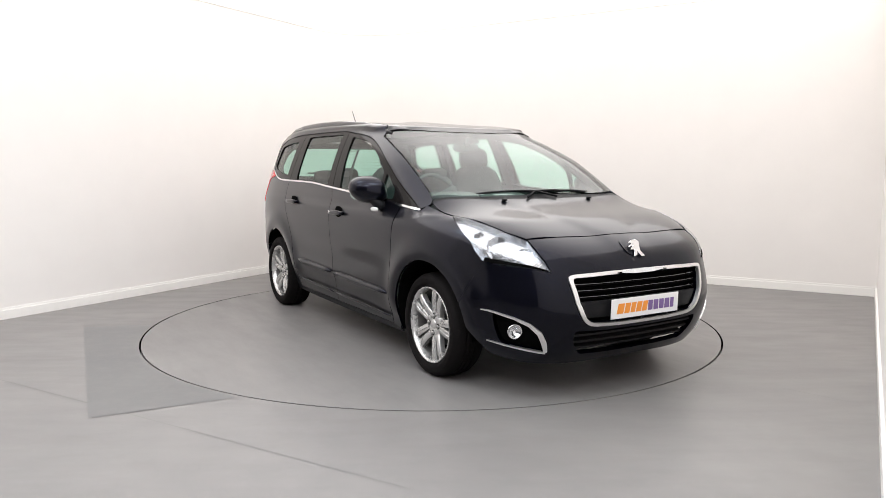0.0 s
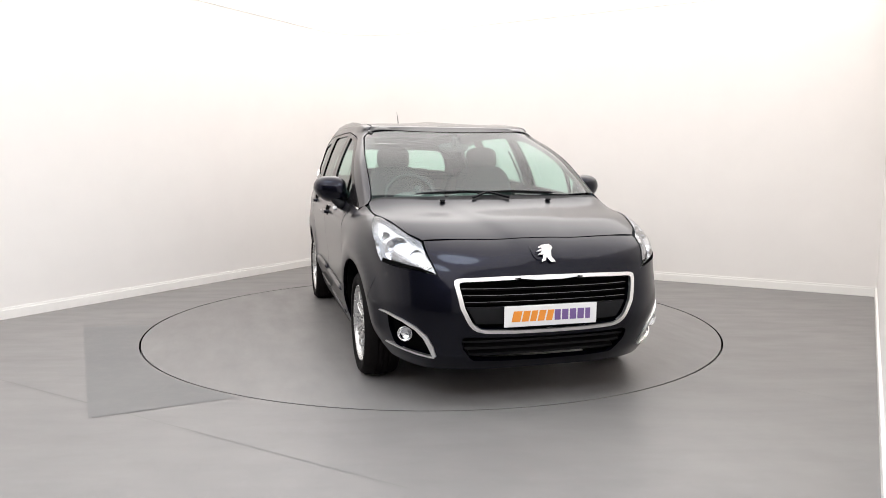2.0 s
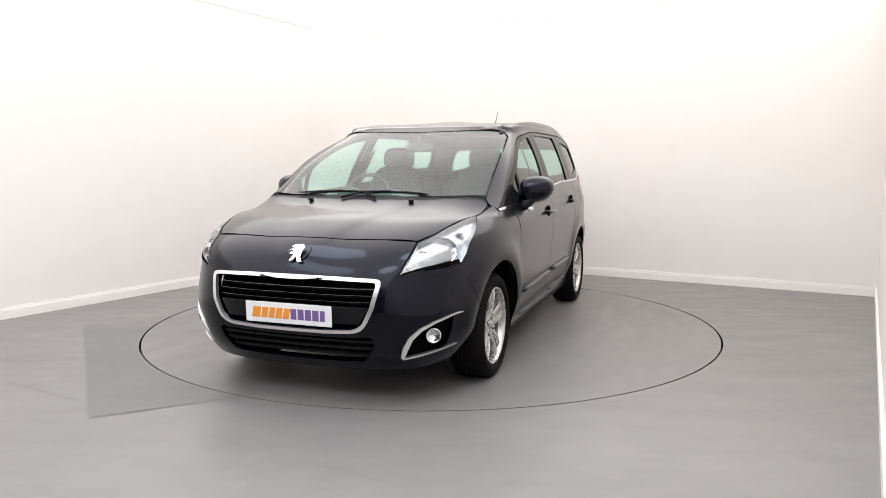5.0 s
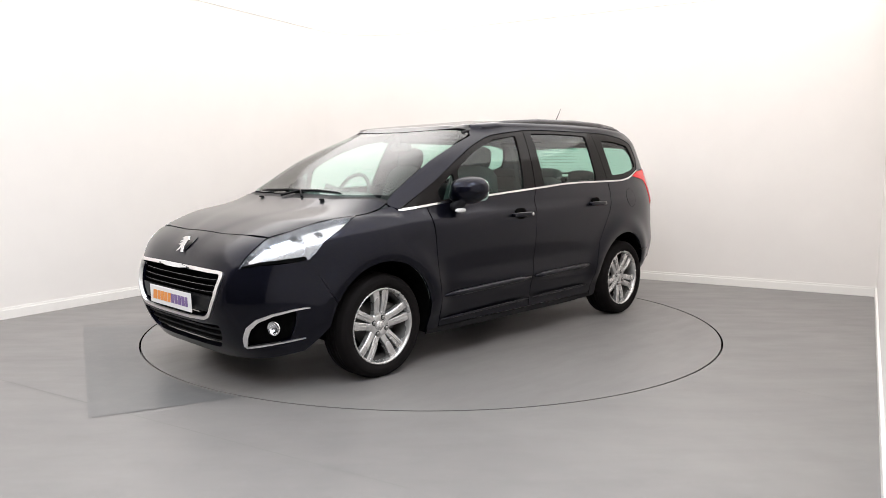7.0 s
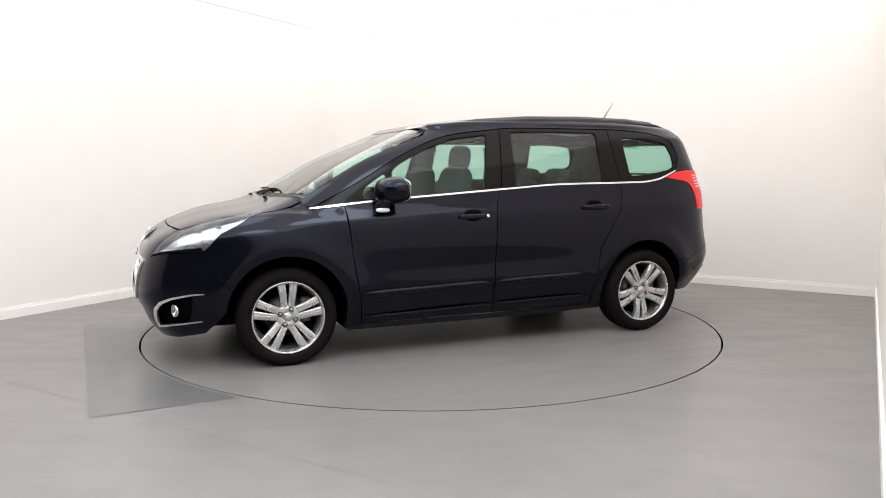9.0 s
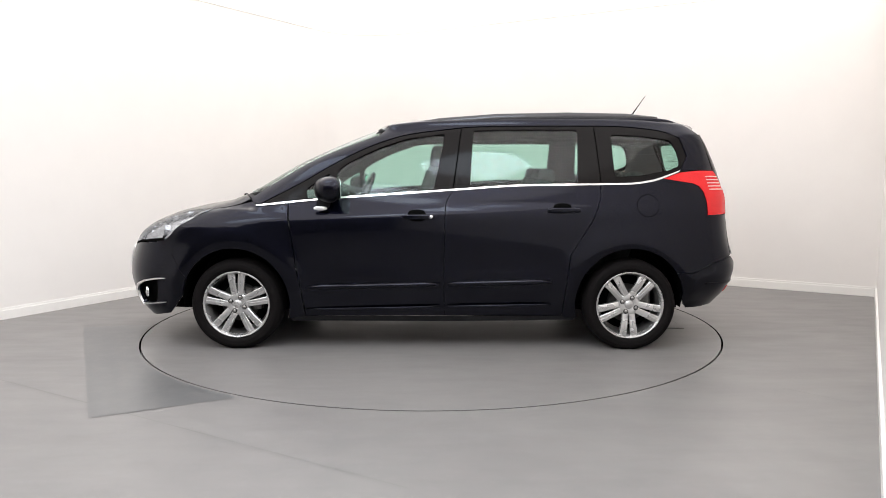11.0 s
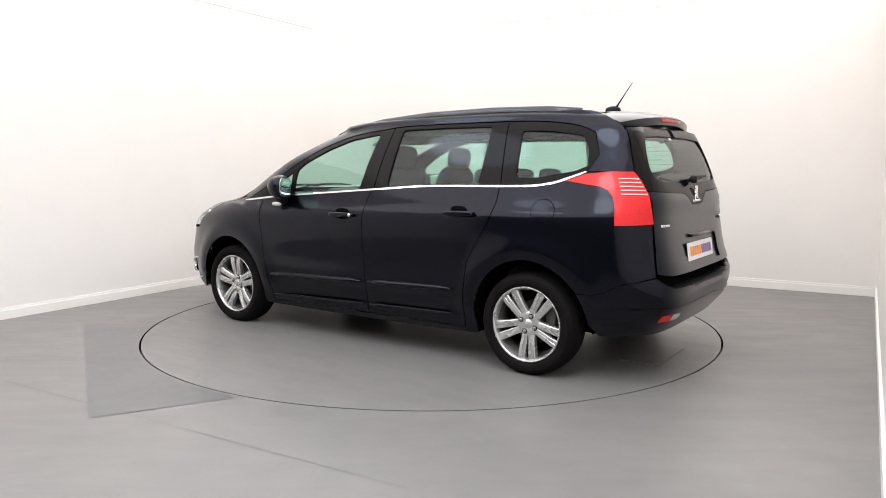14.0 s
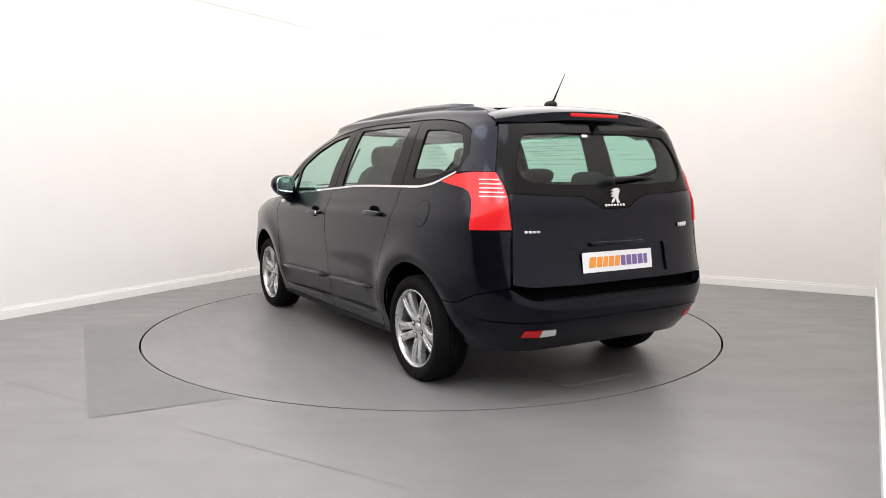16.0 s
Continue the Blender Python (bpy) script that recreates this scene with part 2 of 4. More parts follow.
class View:
    """A way of looking at the skin: along d, or inwards on an upright axis at x = cx (way: 1 front, -1 rear)."""

    def __init__(self, d=None, cx=None, way=1):
        self.cx, self.way = cx, way
        if d is not None:
            self.d = Vector(d).normalized()
            self.a = Vector((1, 0, 0)) if abs(self.d.z) > 0.99 else self.d.cross(Vector((0, 0, 1))).normalized()
            self.b = self.a.cross(self.d).normalized()

    def flat(self, p):
        if self.cx is None:
            return Vector((p.dot(self.a), p.dot(self.b)))
        return Vector((1.2 * math.atan2(p.y, self.way * (p.x - self.cx)), p.z))

    def on(self, q):
        if self.cx is None:
            o, d = self.a * q[0] + self.b * q[1] - self.d * 6, self.d.copy()
            both = abs(self.d.y) < 1e-6
        else:
            out = Vector((self.way * math.cos(q[0] / 1.2), math.sin(q[0] / 1.2), 0))
            o, d, both = Vector((self.cx, 0, q[1])) + out * 4, -out, True
        flip = both and o.y < 0
        if flip:
            o.y, d.y = -o.y, -d.y
        if both:
            o.y = max(o.y, 2e-4)
        p, n = cast(o, d)
        if flip:
            p.y, n.y = -p.y, -n.y
        return p, n


SIDE, FRONTAL, REAR, ABOVE = View((0, -1, 0)), View((-1, 0, 0)), View((1, 0, 0)), View((0, 0, -1))
WING, SCREEN, PILLAR, HIND = View((-0.25, -0.8, -0.5)), View((-0.75, 0, -0.66)), View((-0.35, -0.7, -0.62)), View((0.5, -0.86, 0))
LAMP = View((-0.62, -0.72, -0.3))
NOSE, TAIL = View(cx=0.95, way=1), View(cx=-0.95, way=-1)


def S(x, z):
    return SIDE.on(SIDE.flat(Vector((x, 0, z))))[0]


def F(y, z):
    return FRONTAL.on(FRONTAL.flat(Vector((0, y, z))))[0]


def R(y, z):
    return REAR.on(REAR.flat(Vector((0, y, z))))[0]


def P(x, y):
    return ABOVE.on(ABOVE.flat(Vector((x, y, 0))))[0]


def both_sides(points):
    """A loop that mirrors an open line of points, from the middle out, to the other side."""
    return points + [Vector((p.x, -p.y, p.z)) for p in reversed(points) if abs(p.y) > 1e-3]


def inside(q, loops):
    x, y = q[:, 0][:, None], q[:, 1][:, None]
    odd = np.zeros(len(q), bool)
    for lp in loops:
        a, b = np.array(lp), np.roll(np.array(lp), -1, 0)
        cross = (a[:, 1] > y) != (b[:, 1] > y)
        xs = a[:, 0] + (y - a[:, 1]) / np.where(b[:, 1] == a[:, 1], 1e-12, b[:, 1] - a[:, 1]) * (b[:, 0] - a[:, 0])
        odd ^= ((cross & (x < xs)).sum(1) % 2).astype(bool)
    return odd


def rounded(loop, amount):
    """Sharp corners rounded off, 25 mm for each unit of amount."""
    if not amount:
        return loop
    out, n = [], len(loop)
    for i, p in enumerate(loop):
        u, w = loop[i - 1] - p, loop[(i + 1) % n] - p
        if u.length < 1e-6 or w.length < 1e-6:
            continue
        turn = math.pi - u.angle(w)
        if turn < 0.3:
            out.append(p)
            continue
        r = 0.025 * amount
        a, b = p + u.normalized() * min(r, u.length * 0.45), p + w.normalized() * min(r, w.length * 0.45)
        out += [a * (1 - k) ** 2 + p * (2 * k * (1 - k)) + b * k * k for k in (0, 0.2, 0.4, 0.6, 0.8, 1)]
    return out


def split(loop, step):
    out = []
    for i, p in enumerate(loop):
        q = loop[(i + 1) % len(loop)]
        n = max(1, math.ceil((q - p).length / step))
        out += [p.lerp(q, k / n) for k in range(n)]
    return out


def triangulate(loops, step):
    """Flat triangles between loops (the first is the outer one), with a grid of points inside."""
    loops = [[(p[0], p[1]) for p in lp] for lp in loops]
    pts, edges = [], []
    for lp in loops:
        k = len(pts)
        pts += lp
        edges += [(k + i, k + (i + 1) % len(lp)) for i in range(len(lp))]
    arr = np.array(pts)
    lo, hi = arr.min(0), arr.max(0)
    gx, gy = np.meshgrid(np.arange(lo[0] + step / 2, hi[0], step), np.arange(lo[1] + step / 2, hi[1], step))
    grid = np.stack([gx.ravel(), gy.ravel()], 1)
    if len(grid):
        grid = grid[inside(grid, loops)]
    if len(grid):
        near = np.sqrt(((grid[:, None] - arr[None]) ** 2).sum(2)).min(1)
        grid = grid[near > 0.45 * step]
    allp = [Vector(p) for p in pts] + [Vector(p) for p in grid]
    v, _, f, _, _, _ = delaunay_2d_cdt(allp, edges, [], 0, 1e-7)
    f = [t for t in f if len(t) == 3]
    mid = np.array([[(v[a][0] + v[b][0] + v[c][0]) / 3, (v[a][1] + v[b][1] + v[c][1]) / 3] for a, b, c in f])
    keep = inside(mid, loops)
    return v, [t for t, ok in zip(f, keep) if ok]


def shell(name, verts, norms, faces, mat, lip, parent, label, mirror=1):
    """A sheet with given normals, and an edge turned in by lip."""
    flip = -1 if mirror < 0 else 1
    vs = [Vector((p.x, p.y * flip, p.z)) for p in verts]
    ns = [Vector((n.x, n.y * flip, n.z)) for n in norms]
    out, seen = [], {}
    for a, b, c in faces:
        if (vs[b] - vs[a]).cross(vs[c] - vs[a]).dot(ns[a] + ns[b] + ns[c]) < 0:
            a, b = b, a
        out.append((a, b, c))
        for e in ((a, b), (b, c), (c, a)):
            seen[e] = True
    top = len(out)
    if lip:
        for a, b in [e for e in seen if (e[1], e[0]) not in seen]:
            k = len(vs)
            vs += [vs[a], vs[b], vs[b] - ns[b] * lip, vs[a] - ns[a] * lip]
            out.append((k + 1, k, k + 3, k + 2))
    me = bpy.data.meshes.new(name)
    me.from_pydata(vs, [], out)
    me.materials.append(mat)
    loops = []
    for i, f in enumerate(me.polygons):
        f.use_smooth = i < top
    me.update()
    for i, f in enumerate(me.polygons):
        for k in f.vertices:
            loops.append(ns[k] if i < top else f.normal)
    me.normals_split_custom_set(loops)
    ob = new(name, me)
    ob.parent = parent
    if label:
        ob["label"] = label
    return ob


def relief(p):
    """Soft forms on top of the plain skin: arch flares, the tucked lower doors and the raised middle of the bonnet."""
    h, y = 0.0, abs(p.y)
    if y > 0.62 and p.z < 0.95:
        for ax in (1.3635, -1.3635):
            d = math.hypot(p.x - ax, p.z - 0.33)
            h += 0.019 * math.exp(-((d - 0.435) / 0.085) ** 2) * min(1, max(0, (p.z - 0.3) / 0.1))
        mid = math.exp(-(p.x / 0.85) ** 6)
        h -= 0.016 * mid * (1 / (1 + math.exp((p.z - 0.43) / 0.012))) * min(1, max(0, (p.z - 0.2) / 0.1))
        h -= 0.010 * mid * math.exp(-((p.z - 0.60) / 0.09) ** 2)
    if p.x > 1.2 and p.z > 0.74 and y < 0.6:
        c = 0.42 - 0.30 * min(1, max(0, (p.x - 1.3) / 0.8))
        h += 0.008 / (1 + math.exp((y - c) / 0.03)) * min(1, (p.z - 0.74) / 0.06)
    return h


def formed(p, n, off):
    """A point of the skin raised by its relief and by off, with the normal that follows."""
    h, e = relief(p), 0.004
    g = Vector([(relief(p + Vector(d) * e) - relief(p - Vector(d) * e)) / (2 * e) for d in ((1, 0, 0), (0, 1, 0), (0, 0, 1))])
    g -= n * g.dot(n)
    return p + n * (h + off), (n - g).normalized()


def panel(name, loops, view, mat, parent, off=0.0, lip=0.015, step=0.05, cut=0, sides=(1,), label=""):
    """Pieces of the skin within loops of points, off metres proud of it, on one side or both."""
    flat = []
    for k, lp in enumerate(loops):
        q = [view.flat(p) for p in lp]
        c = cut if not isinstance(cut, tuple) else cut[k]
        flat.append(split(rounded(q, c), step * 0.8))
    v, f = triangulate(flat, step)
    verts, norms = [], []
    for q in v:
        p, n = formed(*view.on(q), off)
        verts.append(p)
        norms.append(n)
    made = [shell(name, verts, norms, f, mat, lip, parent, label, s) for s in sides]
    return made[0] if len(made) == 1 else made


def strip(name, line, width, view, mat, parent, off=0.005, lip=0.01, sides=(1,), label=""):
    """A narrow band along a line of points on the skin; width may be one number or one for each point."""
    q = [view.flat(p) for p in line]
    w = width if isinstance(width, (list, tuple)) else [width] * len(q)
    up, down = [], []
    for i, p in enumerate(q):
        d = (q[min(i + 1, len(q) - 1)] - q[max(i - 1, 0)]).normalized()
        n = Vector((-d.y, d.x))
        up.append(p + n * w[i] / 2)
        down.append(p - n * w[i] / 2)
    v, f = triangulate([split(up + down[::-1], 0.03)], 0.05)
    got = [formed(*view.on(p), off) for p in v]
    made = [shell(name, [p for p, n in got], [n for p, n in got], f, mat, lip, parent, label, s) for s in sides]
    return made[0] if len(made) == 1 else made


# ---------------------------------------------------------------- small shapes
def smooth(bm):
    for f in bm.faces:
        f.smooth = True
    return bm


def placed(bm, m):
    bm.transform(m)
    return bm


def lathe(profile, n=64):
    """A turned shape from (radius, height) pairs about the y axis."""
    bm = bmesh.new()
    rows = []
    for r, h in profile:
        rows.append([bm.verts.new((r * math.cos(i / n * math.tau), h, r * math.sin(i / n * math.tau))) for i in range(n)])
    for a, b in zip(rows, rows[1:]):
        for i in range(n):
            bm.faces.new((a[i], a[(i + 1) % n], b[(i + 1) % n], b[i]))
    bmesh.ops.recalc_face_normals(bm, faces=bm.faces)
    return smooth(bm)


def block(sx, sy, sz, m=None, bevel=0.01, seg=2, taper=1.0):
    """A box of full sizes with rounded edges; taper narrows its top."""
    bm = bmesh.new()
    bmesh.ops.create_cube(bm, size=1)
    for v in bm.verts:
        k = taper if v.co.z > 0 else 1
        v.co = Vector((v.co.x * sx * k, v.co.y * sy * k, v.co.z * sz))
    if bevel:
        bmesh.ops.bevel(bm, geom=bm.edges[:], offset=bevel, segments=seg, profile=0.5, affect="EDGES")
        smooth(bm)
    if m is not None:
        bm.transform(m)
    return bm


def tube(points, radius, n=10, flat=1.0):
    """A round bar along points; radius may vary by point; flat squeezes its height."""
    bm = bmesh.new()
    ff = flat if isinstance(flat, (list, tuple)) else [flat] * len(points)
    rr = radius if isinstance(radius, (list, tuple)) else [radius] * len(points)
    pts = [Vector(p) for p in points]
    rows = []
    for i, p in enumerate(pts):
        d = (pts[min(i + 1, len(pts) - 1)] - pts[max(i - 1, 0)]).normalized()
        u = d.cross(Vector((0, 0, 1)))
        u = u.normalized() if u.length > 1e-4 else Vector((1, 0, 0))
        w = u.cross(d)
        rows.append([bm.verts.new(p + u * (rr[i] * math.cos(k / n * math.tau)) + w * (rr[i] * ff[i] * math.sin(k / n * math.tau))) for k in range(n)])
    for a, b in zip(rows, rows[1:]):
        for i in range(n):
            bm.faces.new((a[i], a[(i + 1) % n], b[(i + 1) % n], b[i]))
    bm.faces.new(rows[0][::-1])
    bm.faces.new(rows[-1])
    bmesh.ops.recalc_face_normals(bm, faces=bm.faces)
    return smooth(bm)


def pillow(sx, sy, sz, m=None, power=4.0, n=24):
    """A soft box: a ball whose roundness goes towards a cube with power."""
    bm = bmesh.new()
    bmesh.ops.create_uvsphere(bm, u_segments=n, v_segments=n // 2 + 2, radius=1)
    for v in bm.verts:
        c = v.co
        k = (abs(c.x) ** power + abs(c.y) ** power + abs(c.z) ** power) ** (-1 / power)
        v.co = Vector((c.x * k * sx / 2, c.y * k * sy / 2, c.z * k * sz / 2))
    if m is not None:
        bm.transform(m)
    return smooth(bm)


def plate_mesh(outline, depth, m, bevel=0.0):
    """A flat outline (x, z) made depth thick along y, then placed."""
    bm = bmesh.new()
    lo = [bm.verts.new((x, 0, z)) for x, z in outline]
    hi = [bm.verts.new((x, depth, z)) for x, z in outline]
    n = len(outline)
    bm.faces.new(lo)
    bm.faces.new(hi[::-1])
    for i in range(n):
        bm.faces.new((lo[i], hi[i], hi[(i + 1) % n], lo[(i + 1) % n]))
    bmesh.ops.recalc_face_normals(bm, faces=bm.faces)
    if bevel:
        bmesh.ops.bevel(bm, geom=bm.edges[:], offset=bevel, segments=2, profile=0.5, affect="EDGES")
    bm.transform(m)
    return bm


def joined(*bms):
    out = bmesh.new()
    for b in bms:
        me = bpy.data.meshes.new("x")
        b.to_mesh(me)
        b.free()
        out.from_mesh(me)
        bpy.data.meshes.remove(me)
    return out


# ---------------------------------------------------------------- room
BACK, LEFT, RIGHT, FRONT, COVE = 3.16, -3.13, 3.17, -6.6, 0.75


def plan(points):
    return [room(a, b, 0) for a, b in points]


def wall_path(shift):
    """Left wall, rounded corner, back wall: the inner face, moved out by shift."""
    pts = [(FRONT, LEFT - shift)]
    for i in range(49):
        w = i / 48 * math.pi / 2
        r = COVE + shift
        pts.append((BACK - COVE + r * math.sin(w), LEFT + COVE - r * math.cos(w)))
    pts.append((BACK + shift, RIGHT))
    return pts


def wall_strip(name, shift0, shift1, z0, z1, mat):
    a, b = wall_path(shift0), wall_path(shift1)
    return mesh_object(name, prism(plan(a + b[::-1]), z0, z1), mat)


def slab(name, a0, b0, a1, b1, z0, z1, mat, label, category):
    return tagged(mesh_object(name, prism(plan([(a0, b0), (a1, b0), (a1, b1), (a0, b1)]), z0, z1), mat), label, category, kind="structure")


ob = wall_strip("wall_north", 0, 0.15, 0, CEIL, WALL)
tagged(ob, "plain white painted studio wall with a rounded corner", "wall", kind="structure")
tagged(wall_strip("baseboard_1", -0.016, 0, 0, 0.075, SKIRT), "low white painted skirting board along the wall", "baseboard", kind="structure")
tagged(wall_strip("baseboard_2", -0.008, 0, 0.075, 0.095, SKIRT), "thin top edge of the white skirting board", "baseboard", kind="structure")
slab("wall_east", FRONT, RIGHT, BACK + 0.15, RIGHT + 0.15, 0, CEIL, WALL, "plain white painted studio wall", "wall")
slab("baseboard_3", FRONT, RIGHT - 0.016, BACK - 0.016, RIGHT, 0, 0.09, SKIRT, "low white painted skirting board along the wall", "baseboard")
# unseen end wall: its dark colour stands in for the unlit studio behind
slab("wall_south", FRONT - 0.15, LEFT - 0.15, FRONT, RIGHT + 0.15, 0, CEIL, GLOOM, "dark end wall out of view, in place of the unlit studio", "wall")
slab("ceiling", FRONT - 0.15, LEFT - 0.15, BACK + 0.15, RIGHT + 0.15, CEIL, CEIL + 0.1, MEMBRANE, "luminous white stretched ceiling of the studio", "ceiling")

# floor with the round pit of the turntable
RING, GAP = 2.225, 0.013
SEAMS = [(-2.9, -1.44, -0.1, -3.15, 0.005), (2.0, -1.86, 2.25, -2.12, 0.004)]


def circle(r, n=160):
    return [Vector((r * math.cos(i / n * math.tau), r * math.sin(i / n * math.tau))) for i in range(n)]


def flat_sheet(name, loops, z, mat, step=0.6):
    v, f = triangulate(loops, step)
    me = bpy.data.meshes.new(name)
    out = []
    for a, b, c in f:
        ccw = (v[b][0] - v[a][0]) * (v[c][1] - v[a][1]) - (v[b][1] - v[a][1]) * (v[c][0] - v[a][0]) > 0
        out.append((a, b, c) if ccw else (a, c, b))
    me.from_pydata([(p[0], p[1], z) for p in v], [], out)
    me.materials.append(mat)
    return new(name, me)


edge = [Vector((p.x, p.y)) for p in plan([(FRONT - 0.15, LEFT - 0.15), (FRONT - 0.15, RIGHT + 0.15), (BACK + 0.15, RIGHT + 0.15), (BACK + 0.15, LEFT - 0.15)])]
tagged(flat_sheet("floor", [edge, circle(RING + GAP)], 0, FLOOR), "smooth grey studio floor with faint scuffs", "floor", kind="structure")
bm = bmesh.new()
for r0, z0, r1, z1 in ((RING + GAP, 0, RING + GAP, -0.06), (RING + GAP, -0.06, RING - 0.1, -0.06)):
    a, b = [bm.verts.new((p.x, p.y, z0)) for p in circle(r0)], [bm.verts.new((p.x / r0 * r1 * r0 / r0, p.y / r0 * r1, z1)) for p in circle(r0)]
    for i in range(len(a)):
        bm.faces.new((a[i], a[(i + 1) % len(a)], b[(i + 1) % len(a)], b[i]))
tagged(mesh_object("floor_pit_edge", bm, DARK), "dark narrow gap around the turntable", "floor gap", kind="structure")

disc = tagged(mesh_object("turntable", prism([tuple(p) for p in circle(RING)], -0.05, 0.0), FLOOR), "round grey turntable set flush into the floor", "turntable")
hatch = part("hatch", block(0.27, 0.55, 0.006, Matrix.Translation((-1.845, 0.0, 0.001)), 0), HATCH, disc, "rectangular access hatch in the turntable")
part("hatch_lid", block(0.25, 0.53, 0.006, Matrix.Translation((-1.845, 0.0, 0.0025)), 0), FLOOR, hatch)
part("hatch_pull", block(0.010, 0.08, 0.004, Matrix.Translation((-1.85, 0.06, 0.005)), 0), HATCH, hatch)

# darker patch of floor beside the turntable
rim = [(RING + 0.03) * Vector((math.cos(radians(a)), math.sin(radians(a)))) for a in range(183, 243, 3)]
loop = [Vector((-2.76, -0.21)), Vector((-2.47, -0.13))] + rim + [Vector((-1.09, -2.0)), Vector((-1.74, -2.32))]
tagged(flat_sheet("floor_patch", [loop], 0.002, PATCH, 0.3), "slightly darker patch of the grey floor", "floor patch", kind="structure")

# added round spots in the ceiling, out of view
for a, b in SPOTS:
    lamp = tagged(new("ceiling_spot"), "round cool white lamp added to the ceiling out of view", "ceiling light", "ceiling spots")
    at = Matrix.Translation(room(a, b, CEIL - 0.05)) @ pose(0, 0, 0, 90, 0, 0)
    part("bezel", placed(lathe([(0.60, -0.02), (0.64, -0.02), (0.64, 0.03), (0.61, 0.03)], 32), at), SKIRT, lamp)
    part("diffuser", placed(lathe([(0.0, 0.0), (0.60, 0.0), (0.60, 0.01), (0.0, 0.01)], 32), at), LIGHTPANEL, lamp)

# seams of the floor sheets
for x0, y0, x1, y1, w in SEAMS:
    d = Vector((x1 - x0, y1 - y0)).normalized()
    n = Vector((-d.y, d.x)) * w / 2
    p, q = Vector((x0, y0)), Vector((x1, y1))
    tagged(flat_sheet("floor_seam", [[p - n, q - n, q + n, p + n]], 0.0015, SEAM, 5), "faint thin seam line in the grey floor", "floor seam", kind="structure")


# ---------------------------------------------------------------- the car
car = tagged(new("car"), "dark blue-black five-door people carrier standing on the turntable", "car")
LR = (1, -1)
AXLE, ARCH_Z, ARCH = 1.3635, 0.332, 0.378


def arc(cx, a0, a1, n=20):
    """Points along a wheel arch, from angle a0 to a1 in degrees."""
    return [S(cx + ARCH * math.cos(radians(a0 + (a1 - a0) * i / n)), ARCH_Z + ARCH * math.sin(radians(a0 + (a1 - a0) * i / n))) for i in range(n + 1)]


def belt(x):
    return float(curve([(-1.72, 1.238), (-1.66, 1.218), (-1.5, 1.165), (-1.35, 1.146), (-1.175, 1.143), (-0.61, 1.135), (-0.226, 1.111), (0.36, 1.071), (0.72, 1.046), (1.216, 0.996)], x))


def head(x):
    """Upper edge of the door frames."""
    return float(curve([(-1.76, 1.43), (-1.7, 1.475), (-1.55, 1.523), (-1.1, 1.552), (-0.28, 1.546), (-0.09, 1.527), (0.178, 1.492), (0.369, 1.435), (0.626, 1.318), (0.87, 1.178), (1.216, 1.0)], x))


def along(fn, x0, x1, n=16, up=0.0):
    return [S(x0 + (x1 - x0) * i / n, fn(x0 + (x1 - x0) * i / n) + up) for i in range(n + 1)]


LAMP_TOP = [P(1.50, 0.785), P(1.62, 0.762), P(1.78, 0.722), P(1.89, 0.69), P(2.0, 0.632)]
LAMP_LOW = [F(0.59, 0.712), F(0.68, 0.735), F(0.755, 0.742), S(1.93, 0.748), S(1.855, 0.757), S(1.81, 0.80), S(1.765, 0.85), S(1.66, 0.905)]
LAMP_LOOP = LAMP_TOP + [F(0.61, 0.765)] + LAMP_LOW
DOOR_F = [(0.88, 0.235), (0.90, 0.42), (0.935, 0.6), (0.96, 0.8), (0.985, 1.012)]
GAP_B = [(-0.14, 1.105), (-0.095, 1.03), (-0.082, 0.9), (-0.078, 0.45), (-0.082, 0.235)]
DOOR_R = [(-1.15, 1.14), (-1.147, 1.055), (-1.12, 0.97), (-1.084, 0.888), (-0.997, 0.752), (-0.945, 0.66), (-0.925, 0.5), (-0.91, 0.38), (-0.90, 0.235)]
G = 0.006

# wings
loop = [S(x - G + 0.012, z) for x, z in DOOR_F] + [S(1.21, 0.992), P(1.24, 0.81), P(1.33, 0.80), P(1.42, 0.795)] + [P(1.50, 0.79)] + LAMP_LOW[:2:-1] + [S(1.80, 0.66), S(1.745, 0.56)]
loop += arc(AXLE, 27, 198) + [S(0.985, 0.214)]
panel("front_wing", [loop], WING, PAINT, car, step=0.03, sides=LR)

# doors, below the window line
lo = [S(x, z) for x, z in DOOR_F]
hi = along(belt, 0.985, -0.137, 14, -0.004)
loop = lo + hi[1:] + [S(x + G / 2, z) for x, z in GAP_B]
front_doors = panel("front_door", [loop], SIDE, PAINT, car, step=0.03, sides=LR)
loop = [S(x - G / 2, z) for x, z in GAP_B[::-1]] + along(belt, -0.146, -1.15, 14, -0.004) + [S(x + G / 2, z) for x, z in DOOR_R]
rear_doors = panel("rear_door", [loop], SIDE, PAINT, car, step=0.03, sides=LR)
strip("sill", [S(0.985, 0.212), S(0, 0.208), S(-0.985, 0.212)], 0.034, SIDE, PLASTIC, car, off=-0.004, sides=LR, label="matt black plastic sill")
for door, x0, x1 in ((front_doors, 0.875, -0.05), (rear_doors, -0.105, -0.82)):
    for d, s in zip(door, LR):
        # the first bar is added so the door crease catches a light line
        for name, z0, slope, r in (("door_crease", 0.440, 0.024, 0.019), ("lower_moulding", 0.282, 0.02, 0.007)):
            pts = [S(x0 + (x1 - x0) * i / 8, z0 + (0.875 - x0 - (x1 - x0) * i / 8) * slope) for i in range(9)]
            part(name, tube([(p.x, s * (p.y + 0.005), p.z) for p in pts], [r * 0.4] + [r] * 7 + [r * 0.4], 10), PAINT, d)

